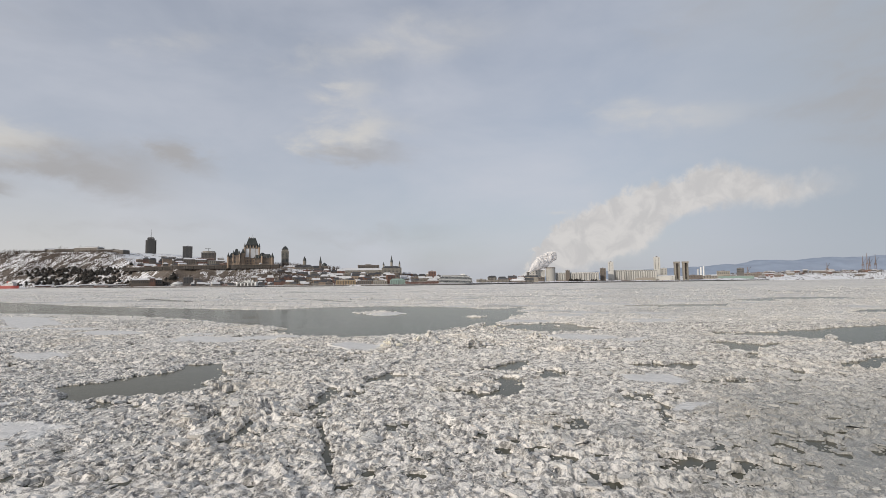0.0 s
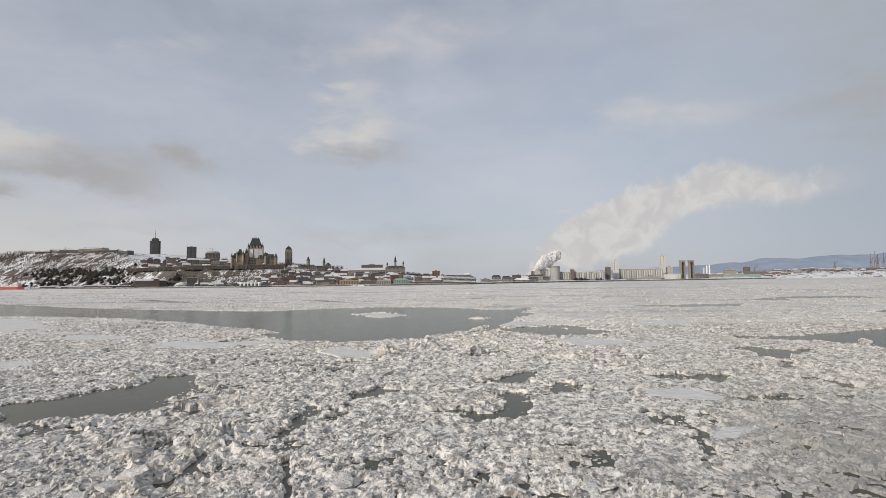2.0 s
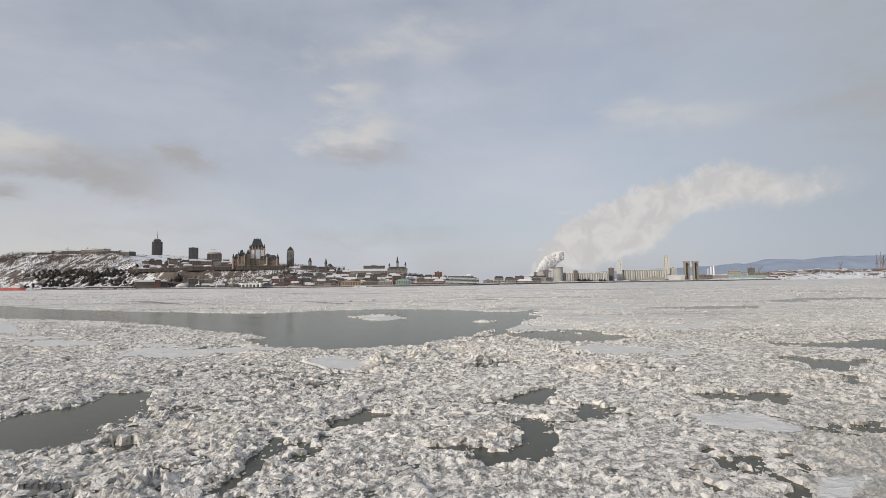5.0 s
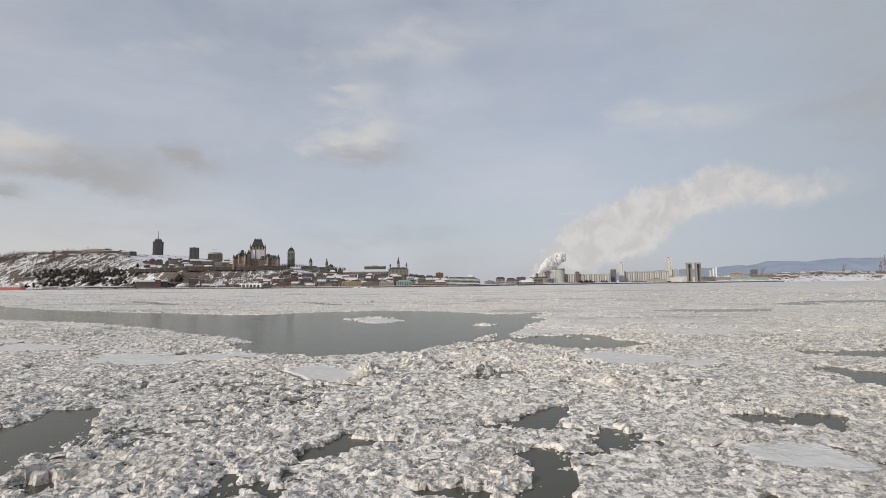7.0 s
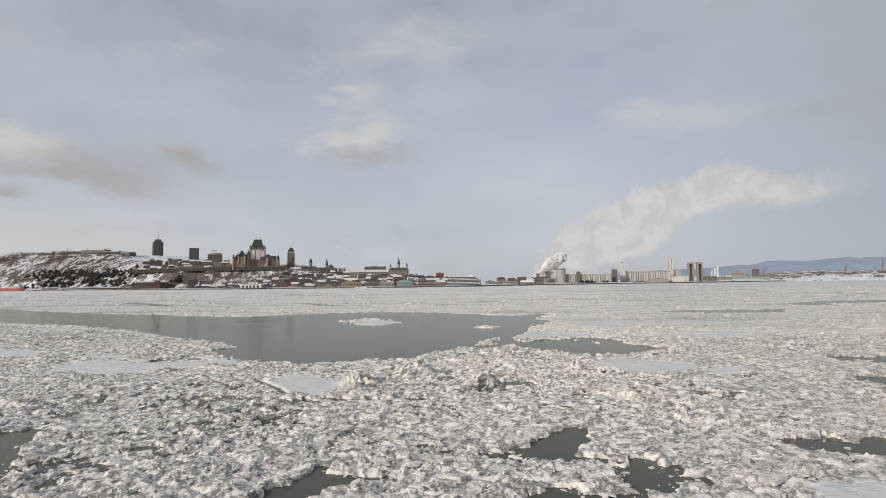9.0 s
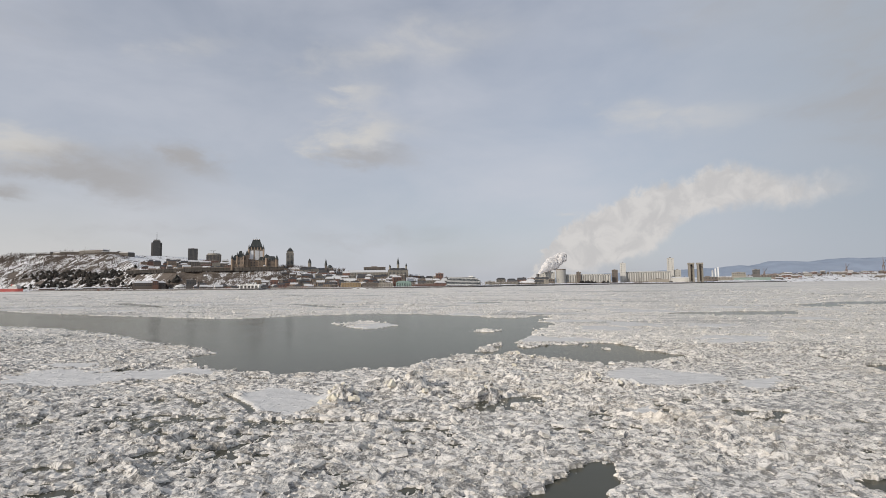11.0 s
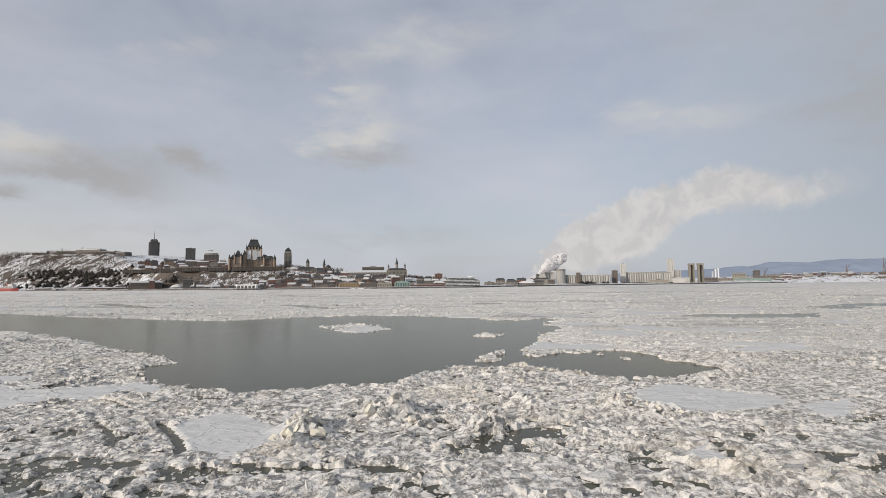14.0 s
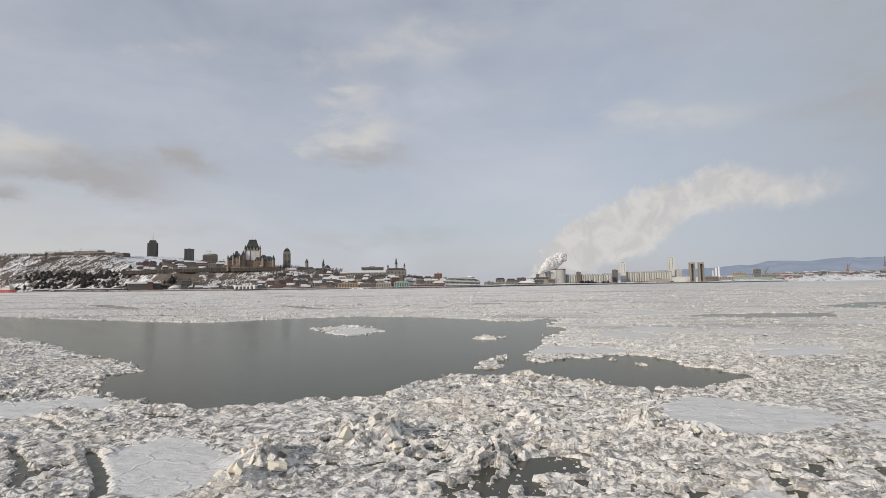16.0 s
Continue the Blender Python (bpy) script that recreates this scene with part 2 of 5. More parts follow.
def make_water():
    m, g = start("river_water")
    pos = place(g)
    rip = g.noise(g.scaled(pos, 1.0, 2.2, 1.0), 1.6, 3.0, 0.5)
    swell = g.noise(pos, 0.09, 3.0)
    c = g.mix(g.ramp(swell, 0.4, 0.65), rgb(0.068, 0.068, 0.054), rgb(0.080, 0.080, 0.066))
    bump = g.node("ShaderNodeBump")
    bump.inputs["Strength"].default_value, bump.inputs["Distance"].default_value = 0.2, 0.05
    g.put(bump.inputs["Height"], rip)
    d, s, f, mx = (g.node(k) for k in ("ShaderNodeBsdfDiffuse", "ShaderNodeBsdfGlossy", "ShaderNodeFresnel", "ShaderNodeMixShader"))
    g.put(d.inputs["Color"], c)
    s.inputs["Color"].default_value = rgb(0.80, 0.78, 0.71)
    g.put(s.inputs["Roughness"], g.ramp(swell, 0.35, 0.65, 0.15, 0.20))
    f.inputs["IOR"].default_value = 1.33
    for n in (s, f):
        g.put(n.inputs["Normal"], bump.outputs[0])
    g.put(mx.inputs[0], f.outputs[0])
    g.put(mx.inputs[1], d.outputs[0])
    g.put(mx.inputs[2], s.outputs[0])
    o = g.node("ShaderNodeOutputMaterial")
    g.put(o.inputs[0], mx.outputs[0])
    return m


def make_land():
    """Snow with bare rock, earth and scrub showing through on the steep and rough parts."""
    m, g = start("snowy_ground")
    geo = g.node("ShaderNodeNewGeometry")
    pos = geo.outputs["Position"]
    sep = g.node("ShaderNodeSeparateXYZ")
    g.put(sep.inputs[0], geo.outputs["Normal"])
    steep = g.ramp(sep.outputs[2], 0.55, 0.97, 1.0, 0.0)
    n1 = g.noise(g.scaled(pos, 1.0, 0.5, 0.45), 0.05, 7.0, 0.75, 0.3)
    n2 = g.noise(pos, 0.3, 4.0, 0.6)
    rock = g.mix(n2, rgb(0.060, 0.050, 0.044), rgb(0.21, 0.178, 0.155))
    bare = g.ramp(g.math("ADD", g.math("MULTIPLY", steep, 0.22), n1), 0.54, 0.588)
    c = g.mix(bare, rgb(0.74, 0.74, 0.76), rock)
    finish(g, c, 0.9, g.math("ADD", n1, n2), 0.6, 3.0, 0.0, 0.2)
    return m


def make_glass(name, col=(0.03, 0.035, 0.04)):
    m, g = start(name)
    pos = place(g)
    c = g.mix(g.noise(pos, 0.2, 2.0), rgb(*col), rgb(*[k * 1.8 for k in col]))
    finish(g, c, 0.12, None, spec=0.6)
    return m


def make_steam():
    """Steam: white, letting much of the light through."""
    m, g = start("steam")
    pos = place(g)
    d, tl, mx = (g.node(k) for k in ("ShaderNodeBsdfDiffuse", "ShaderNodeBsdfTranslucent", "ShaderNodeMixShader"))
    c = g.mix(g.noise(pos, 0.03, 5.0, 0.6), rgb(0.84, 0.815, 0.80), rgb(0.92, 0.89, 0.87))
    g.put(d.inputs["Color"], c)
    g.put(tl.inputs["Color"], c)
    mx.inputs[0].default_value = 0.4
    g.put(mx.inputs[1], d.outputs[0])
    g.put(mx.inputs[2], tl.outputs[0])
    o = g.node("ShaderNodeOutputMaterial")
    g.put(o.inputs[0], mx.outputs[0])
    return m


M_ICE, M_RUBBLE = make_ice("river_ice", False), make_ice("broken_ice", True)
# grey slush, its darks also painting shade into gaps and hollows
M_SLUSH_SHADE = make_bare("slush_with_gap_shade", (0.78, 0.74, 0.695), (0.20, 0.19, 0.177))
M_BARE_SHADE = make_bare("bare_ice_side_shade", (0.68, 0.65, 0.615), (0.40, 0.395, 0.38))
M_PAN = make_snow("snow_on_ice", (0.66, 0.645, 0.63))
M_OLD = make_snow("yellowed_old_ice", (0.72, 0.67, 0.56))
M_SNOW = make_snow("roof_snow", (0.60, 0.60, 0.61))
M_WATER, M_LAND = make_water(), make_land()
M_GLASS = make_glass("window_glass")
M_STEAM = make_steam()
M_BRICK = town_mat("tan_brick", (0.29, 0.218, 0.162))
M_REDBRICK = town_mat("red_brick", (0.18, 0.095, 0.07))
M_STONE = town_mat("grey_stone", (0.155, 0.128, 0.108))
M_PALE = town_mat("pale_stone", (0.25, 0.225, 0.19))
M_YELLOW = town_mat("yellow_render", (0.36, 0.26, 0.15))
M_CONCRETE = town_mat("concrete", (0.44, 0.425, 0.395), stain=0.03)
M_DARKCON = town_mat("dark_concrete", (0.115, 0.105, 0.10))
M_COPPER = town_mat("dark_copper_roof", (0.032, 0.037, 0.036), 0.6)
M_SLATE = town_mat("slate_roof", (0.055, 0.055, 0.06), 0.7)
M_WRAP = town_mat("white_scaffold_sheet", (0.62, 0.62, 0.64), 0.6, 0.15)
M_WHITE = town_mat("white_paint", (0.60, 0.60, 0.59), 0.5, 0.15)
M_RED = town_mat("red_paint", (0.30, 0.06, 0.05), 0.45, 0.15)
M_STEEL = town_mat("painted_steel", (0.07, 0.065, 0.065), 0.6, metal=0.3)
M_RUST = town_mat("rusty_steel", (0.20, 0.155, 0.14), 0.7)
M_GREEN = town_mat("pale_green_cladding", (0.20, 0.275, 0.24), 0.6)
M_BARK = town_mat("bare_bark", (0.075, 0.055, 0.043), 0.9, grain=0.2)
M_FIR = town_mat("fir_needles", (0.026, 0.023, 0.019), 0.9, grain=0.5)
# blue air haze painted into the forest's base and stain colours
M_MOUNT_HAZE = town_mat("far_forest_haze", (0.27, 0.32, 0.41), 0.95, grain=0.01, stain=0.004, dirt=(0.34, 0.38, 0.45))
M_FORT = town_mat("fortress_stone", (0.15, 0.135, 0.12), stain=0.05)
M_TIMBER = town_mat("dark_timber", (0.05, 0.043, 0.038))


# ---- plan fields ----
def lattice(ix, iy, seed):
    h = (ix.astype(np.int64) * 374761393 + iy.astype(np.int64) * 668265263 + seed * 974634777) & 0xFFFFFFFF
    h = ((h ^ (h >> 13)) * 1274126177) & 0xFFFFFFFF
    return ((h ^ (h >> 16)) & 0xFFFFFF) / float(0xFFFFFF)


def value_noise(x, y, seed):
    ix, iy = np.floor(x), np.floor(y)
    fx, fy = x - ix, y - iy
    fx, fy = fx * fx * (3 - 2 * fx), fy * fy * (3 - 2 * fy)
    a, b = lattice(ix, iy, seed), lattice(ix + 1, iy, seed)
    c, d = lattice(ix, iy + 1, seed), lattice(ix + 1, iy + 1, seed)
    return (a * (1 - fx) + b * fx) * (1 - fy) + (c * (1 - fx) + d * fx) * fy


def fbm(x, y, seed, octaves=4):
    s, amp, tot = 0.0, 1.0, 0.0
    for k in range(octaves):
        s = s + amp * value_noise(x * 2 ** k + 17.3 * k, y * 2 ** k - 9.1 * k, seed + k)
        tot += amp
        amp *= 0.5
    return s / tot


def plates(x, y, seed):
    """Broken plates: distance to the joint, a random number, a tilted height and the middle of the plate under each point."""
    ix, iy = np.floor(x), np.floor(y)
    f1 = np.full(x.shape, 9.0)
    f2 = np.full(x.shape, 9.0)
    rnd, h, mx, my = np.zeros(x.shape), np.zeros(x.shape), np.array(x, float), np.array(y, float)
    for dx in (-1, 0, 1):
        for dy in (-1, 0, 1):
            cx, cy = ix + dx, iy + dy
            px = cx + lattice(cx, cy, seed)
            py = cy + lattice(cx, cy, seed + 1)
            d = np.hypot(px - x, py - y)
            near = d < f1
            f2 = np.where(near, f1, np.minimum(f2, d))
            r = lattice(cx, cy, seed + 2)
            tilt = (lattice(cx, cy, seed + 3) - 0.5) * (x - px) + (lattice(cx, cy, seed + 4) - 0.5) * (y - py)
            rnd, h = np.where(near, r, rnd), np.where(near, tilt, h)
            mx, my = np.where(near, px, mx), np.where(near, py, my)
            f1 = np.where(near, d, f1)
    return f2 - f1, rnd, h, mx, my


def outline_distance(x, y, poly):
    """Signed distance to a closed outline, negative inside."""
    d = np.full(x.shape, 1e9)
    inside = np.zeros(x.shape, bool)
    for (ax, ay), (bx, by) in zip(poly, poly[1:] + poly[:1]):
        ex, ey = bx - ax, by - ay
        t = np.clip(((x - ax) * ex + (y - ay) * ey) / (ex * ex + ey * ey + 1e-9), 0, 1)
        d = np.minimum(d, np.hypot(x - ax - t * ex, y - ay - t * ey))
        if abs(ey) > 1e-9:
            inside ^= ((ay > y) != (by > y)) & (x < ax + (y - ay) / ey * ex)
    return np.where(inside, -d, d)


def line_distance(x, y, line):
    d = np.full(x.shape, 1e9)
    for (ax, ay), (bx, by) in zip(line, line[1:]):
        ex, ey = bx - ax, by - ay
        t = np.clip(((x - ax) * ex + (y - ay) * ey) / (ex * ex + ey * ey + 1e-9), 0, 1)
        d = np.minimum(d, np.hypot(x - ax - t * ex, y - ay - t * ey))
    return d


# open water, in plan
POOL_FAR = [(-330, 292), (-223, 236), (-165, 212), (-130, 201), (-104, 193), (-86, 193), (-77, 203), (-59, 213), (-40, 214), (-25, 208),
            (-16, 203), (-7, 192), (1, 194), (6.3, 203), (10.1, 198.4), (5.7, 178.5), (8.5, 170), (7, 163), (2.3, 148), (-1.1, 133.2), (-1.6, 126.4)]
POOL_NEAR = [(1, 121.6), (6, 125.7), (11, 129), (16, 128.8), (17, 121), (20, 118.6), (22.3, 114.5), (18.6, 110.8), (14.6, 108.6), (10.9, 106.4),
             (8.6, 108), (6.4, 110.8), (-1.2, 111.9), (-9.3, 111.3), (-12.6, 108.8), (-14, 105), (-15.5, 101.7), (-18.4, 100.5), (-20.8, 101.2),
             (-22.7, 98.2), (-29.5, 96.2), (-33.8, 96.8), (-37.7, 98.9), (-41.3, 100.3), (-45.5, 103.4), (-49.8, 109.2), (-48, 114.3),
             (-57.5, 120.2), (-71.5, 128), (-94, 143), (-120, 155), (-155, 166), (-190, 172), (-340, 205)]
LEADS = [
    POOL_FAR + POOL_NEAR,
    [(-39.1, 45.1), (-44.0, 50.0), (-41.0, 53.3), (-39.3, 56.4), (-38, 60), (-39.5, 63.7), (-36.7, 64.8), (-35.4, 65.2), (-34.5, 62.5), (-32.8, 60.4),
     (-30.9, 58.2), (-31.3, 56.9), (-29.7, 53.9), (-31.4, 53.6), (-29.2, 51.3), (-28.4, 49.6), (-31.3, 48.0), (-34.3, 46.7), (-37.1, 44.8)],
    [(-0.6, 63.9), (1.0, 65.4), (2.6, 67.2), (3.0, 68.6), (4.2, 69.1), (3.9, 67.2), (3.4, 65.6), (3.0, 63.2), (1.2, 62.9)],
    [(-4.6, 50.9), (-1.7, 49.9), (-1.2, 47.9), (0.6, 48.5), (2.8, 50.0), (2.8, 51.9), (3.3, 54.1), (2.9, 56.2), (2.6, 58.3), (0.9, 59.0), (0.8, 56.3),
     (1.5, 55.5), (1.2, 53.9), (1.8, 53.0), (0.8, 51.8), (0.2, 50.2), (-1.3, 50.2), (-3.3, 51.2)],
    [(16.8, 68.2), (19.2, 68.2), (21.5, 68.0), (25.2, 69.6), (24.2, 66.8), (22.8, 64.8), (21.4, 65.4), (20.0, 66.4), (17.9, 66.9)],
    [(35.4, 90.9), (38.7, 93.2), (39.6, 90.0), (42.3, 89.1), (46.0, 91.3), (42.3, 86.2), (38.8, 83.0), (37.0, 80.9), (35.5, 82.0), (35.9, 87.3)],
    [(35.9, 78.9), (36.8, 77.9), (34.2, 73.7), (33.7, 74.3)],
    [(40.8, 105.3), (43.6, 107.3), (52.1, 108.3), (61.5, 112.6), (71.1, 118.4), (80.7, 122.0), (96, 130), (80, 106), (69.1, 98.1), (61.0, 92.6),
     (55.2, 89.0), (56.2, 92.5), (59.7, 98.9), (61.2, 105.2), (55.1, 96.4), (51.6, 101.5), (44.1, 101.4)],
    [(32.6, 68.0), (33.9, 66.9), (34.9, 64.5), (34.3, 61.9), (33.4, 62.8), (32.9, 65.1)],
    [(41.1, 69.2), (46.1, 72.7), (52, 77), (49.0, 71.5), (44.6, 68.2), (41.4, 67.7)],
    [(24.8, 57.6), (26.1, 58.2), (27.2, 57.8), (25.2, 56.2)],
    [(-12.6, 54.7), (-12.8, 56.5), (-12.2, 57.7), (-11.0, 58.5), (-9.3, 58.8), (-10.9, 57.0), (-11.3, 55.6)],
    [(-4.9, 82.0), (-2.7, 83.4), (-2.2, 85.4), (-1.2, 86.7), (1.0, 86.1), (-0.2, 84.8), (-1.6, 83.6), (-0.9, 81.9), (-2.6, 81.6), (-4.1, 81.0)],
    [(6.0, 62.2), (7.3, 62.9), (7.2, 61.4), (6.9, 59.4), (6.0, 58.6), (5.6, 60.3)],
    [(-21.5, 299), (-9.5, 304), (-8, 320), (-22, 322)],
    [(44, 213), (60, 202), (84, 206), (92, 223), (62, 222)],
    [(110, 250), (124, 248), (132, 272), (114, 271)],
    [(124, 274), (138, 268), (178, 270), (175, 298), (140, 293)],
    [(104, 168), (125, 168), (144, 186), (116, 182)],
    [(-262, 330), (-182, 272), (-178, 277), (-255, 341)],
    [(-125, 300), (-85, 262), (-80, 266), (-120, 310)],
]
FLOES = [
    [(-50.9, 172.3), (-46, 180), (-39, 177), (-30, 165), (-33, 158), (-37, 155), (-44, 163)],
    [(-11, 152), (-8, 158), (-4, 155), (-5, 149), (-9, 148)],
    [(-7.8, 119.5), (-6, 127), (-4, 130), (-2.6, 126.5), (-3.6, 123), (-4, 117.5), (-6, 117)],
    [(9.6, 126), (11, 127.2), (11.6, 125.6), (10, 124.6)],
    [(12, 122), (13.6, 122.6), (13.8, 121.2), (12.3, 120.9)],
    [(1, 155), (3, 159), (4.6, 157), (3, 153)],
]
# narrow cracks: width, line
CRACKS = [
    (0.5, [(-17.6, 34.2), (-17.3, 35.2), (-16.9, 36.1), (-17.1, 37.3), (-17.7, 39.2)]),
    (0.75, [(-15.1, 43.3), (-14.4, 44.6), (-14.5, 46.1), (-15.1, 48.3), (-15.5, 51.4)]),
    (0.22, [(-11.7, 38.4), (-10.2, 35.1), (-9.2, 32.3), (-7.5, 29.4)]),
    (0.6, [(14.7, 50.6), (14.4, 48.9), (14.4, 47.7), (14.5, 46.6), (14.3, 45.4), (14.0, 44.5), (14.1, 43.7), (13.6, 42.3)]),
    (0.4, [(16.7, 52.0), (16.6, 50.2), (16.8, 49.2)]),
    (0.9, [(-33, 75.2), (-30.5, 75.0), (-28.5, 74.9), (-28.0, 75.8), (-26.6, 76.2), (-24.1, 76.0)]),
    (0.6, [(-22.2, 75.6), (-18.0, 76.0), (-16.3, 76.4), (-12.6, 76.7), (-10.7, 77.3), (-7.5, 77.2)]),
    (0.5, [(-28.9, 84.5), (-27.1, 82.8), (-25.6, 81.6), (-24.0, 79.9), (-23.1, 78.4)]),
    (0.35, [(-42.0, 92.5), (-38.4, 90.8), (-36.0, 89.3)]),
    (0.4, [(-34.5, 84.3), (-31.4, 82.4), (-28.8, 79.4)]),
    (0.3, [(-2.7, 63.0), (-0.6, 63.7), (3.4, 63.2), (6.4, 62.5)]),
    (0.35, [(11.3, 83.8), (11.0, 81.1), (11.1, 79.3), (11.1, 78.1)]),
    (0.4, [(9.9, 47.0), (10.5, 46.4), (10.6, 45.7)]),
    (0.6, [(-13.2, 53.9), (-12.0, 55.2), (-11.3, 57.1), (-9.3, 58.6), (-7.5, 58.9)]),
    (0.3, [(-3, 96), (-0.5, 94.5), (2, 95.5)]),
    (0.25, [(5.5, 96), (7, 99.5), (9.5, 100.5)]),
    (0.3, [(20, 45), (22, 41), (25, 39)]),
]
# loose brash, with open water between the pieces: share of it open, outline
BRASH = [
    (0.50, [(-36.4, 44.1), (-32.6, 45.0), (-29.8, 45.2), (-28.8, 42.8), (-32.7, 42.0)]),
    (0.45, [(-15.0, 47.2), (-14.8, 50.3), (-11.8, 51.3), (-11.5, 49.3), (-13.2, 46.8)]),
    (0.60, [(5.6, 63.0), (8.5, 62.8), (9.5, 62.0), (8.7, 60.0), (7.4, 57.4), (6.2, 57.6), (5.3, 59.8)]),
    (0.55, [(-33.5, 58.3), (-31.9, 59.4), (-29.2, 58.8), (-26.1, 59.6), (-25.2, 58.2), (-28.1, 56.8), (-30.4, 55.5)]),
    (0.45, [(-29.2, 63.3), (-26.3, 62.6), (-23.7, 61.8), (-21.0, 60.5), (-22.2, 59.6), (-25.7, 61.0)]),
    (0.50, [(-2.3, 63.4), (1.1, 65.0), (1.0, 62.6), (-1.5, 62.0)]),
    (0.45, [(12.0, 52.6), (14.0, 52.0), (12.8, 48.5), (11.4, 48.3)]),
    (0.35, [(10.5, 36.5), (16.2, 37), (19, 34), (14, 31.5), (11, 32.0)]),
    (0.40, [(19.5, 38.8), (24.2, 40), (23, 37.4), (19.8, 36.8)]),
    (0.40, [(-8.4, 39.8), (-5.6, 39.2), (-5.8, 37.3), (-7.6, 37.6)]),
    (0.45, [(-33.5, 76.0), (-30.2, 77.0), (-27.0, 77.9), (-23.6, 77.0), (-25.1, 75.2), (-28.1, 74.0), (-32.6, 74.6)]),
    (0.50, [(5.2, 80.8), (7.3, 82.6), (6.2, 76.6), (4.0, 75.3)]),
    (0.40, [(-10.2, 87.8), (-7.5, 90.5), (-6.3, 85.5), (-9.0, 84.4)]),
    (0.45, [(1.7, 77.3), (5.4, 78.0), (5.2, 76.3), (1.9, 75.8)]),
    (0.50, [(-4.5, 84.5), (-1.5, 88), (2.5, 87.5), (1, 84.0), (-1, 81), (-5, 80.2)]),
    (0.50, [(2.6, 58.8), (5, 58.5), (5, 55.5), (3, 55)]),
    (0.35, [(20, 58), (28, 60), (29, 56), (24, 54.5)]),
]


# smooth snow-covered pans
PANS = [
    [(-27.4, 82.8), (-27.4, 85.8), (-26.4, 88), (-24.4, 88), (-20.6, 86.0), (-18.2, 83.9), (-17.4, 81.2), (-18.6, 78.8), (-19.1, 77.3), (-21.1, 78.2), (-23.8, 78.8), (-25.4, 81.0)],
    [(9.0, 99.8), (12.3, 103.6), (15.6, 103.6), (17.7, 100.8), (21.5, 99.8), (22.0, 97.3), (19.2, 93.8), (16.9, 93.4), (13.1, 91.3), (10.1, 92.0), (8.4, 95.0)],
    [(22, 96.2), (27.6, 98.9), (26.8, 95.7), (23.4, 92.2), (20.2, 91.2)],
    [(14.1, 60.0), (15.8, 61.2), (18.6, 61.0), (20.4, 59.5), (20.8, 56.4), (18.7, 55.6), (15.2, 56.4), (13.9, 57.8)],
    [(14.8, 46.1), (16.8, 48.2), (19.5, 49.3), (19.4, 48.2), (16.4, 44.8), (14.8, 44.3)],
    [(8.1, 81.8), (10.3, 85), (10.8, 81.1), (9.7, 79.4)],
    [(-92, 108), (-80, 106), (-74, 101), (-82, 97), (-92, 100)],
    [(-74.7, 71.7), (-68.6, 74.2), (-59.7, 68.1), (-67.4, 65.3)],
    [(-44.4, 96.0), (-43.6, 100.0), (-36.4, 96.8), (-38.2, 93.9)],
    [(-35.4, 37.1), (-32.6, 37.2), (-29.5, 33.9), (-30.8, 32.8)],
    [(-163, 149), (-155, 154), (-119, 127.4), (-116, 116.3), (-129, 119.5)],
]
# piled blocks: x, y, radius, height
MOUNDS = [(-17.2, 84.0, 1.7, 1.3), (-12.0, 88.8, 2.2, 1.3), (-16.8, 80.6, 1.1, 0.8), (-3.7, 86.3, 2.2, 0.7), (-1.3, 108.6, 5.0, 0.55), (6.6, 93.6, 1.5, 0.9),
          (9.8, 92.6, 2.0, 0.7), (-20, 43, 2.2, 0.5), (-24, 41, 2.0, 0.5), (-27, 50, 2.0, 0.5), (14.5, 98, 1.2, 0.2), (-9, 110, 3, 0.4), (-15, 93, 2, 0.5)]


def water_line(x, y):
    """Signed distance to the nearest open water: negative over water."""
    far = np.clip((y - 60) / 120.0, 0.0, 1.0)
    jag = (fbm(x * 0.55, y * 0.55, 11, 4) - 0.5) * (1.5 + 5.0 * far)
    jag2 = (fbm(x * 2.1, y * 2.1, 15, 2) - 0.5) * 0.9
    best = np.full(x.shape, 60.0)
    for poly in LEADS:
        xs, ys = [p[0] for p in poly], [p[1] for p in poly]
        near = (x > min(xs) - 12) & (x < max(xs) + 12) & (y > min(ys) - 12) & (y < max(ys) + 12)
        if near.any():
            best[near] = np.minimum(best[near], outline_distance(x[near], y[near], poly))
    for poly in FLOES:
        xs, ys = [p[0] for p in poly], [p[1] for p in poly]
        near = (x > min(xs) - 6) & (x < max(xs) + 6) & (y > min(ys) - 6) & (y < max(ys) + 6)
        if near.any():
            best[near] = np.maximum(best[near], -outline_distance(x[near], y[near], poly))
    best = best + jag * np.where(y > 92, 1.0, 0.75) + jag2 - np.where(y > 92, 0.6, 0.42)
    return best


def crack_line(x, y):
    """Signed distance to the nearest narrow crack."""
    best = np.full(x.shape, 60.0)
    jag2 = (fbm(x * 2.1, y * 2.1, 15, 2) - 0.5) * 0.9
    for width, line in CRACKS:
        xs, ys = [p[0] for p in line], [p[1] for p in line]
        near = (x > min(xs) - 4) & (x < max(xs) + 4) & (y > min(ys) - 4) & (y < max(ys) + 4)
        if near.any():
            wob = (fbm(x[near] * 0.9, y[near] * 0.9, 31, 3) - 0.5) * 1.6
            best[near] = np.minimum(best[near], line_distance(x[near] + wob, y[near] - wob, line) - width * 0.62 + jag2[near] * 0.35)
    return best


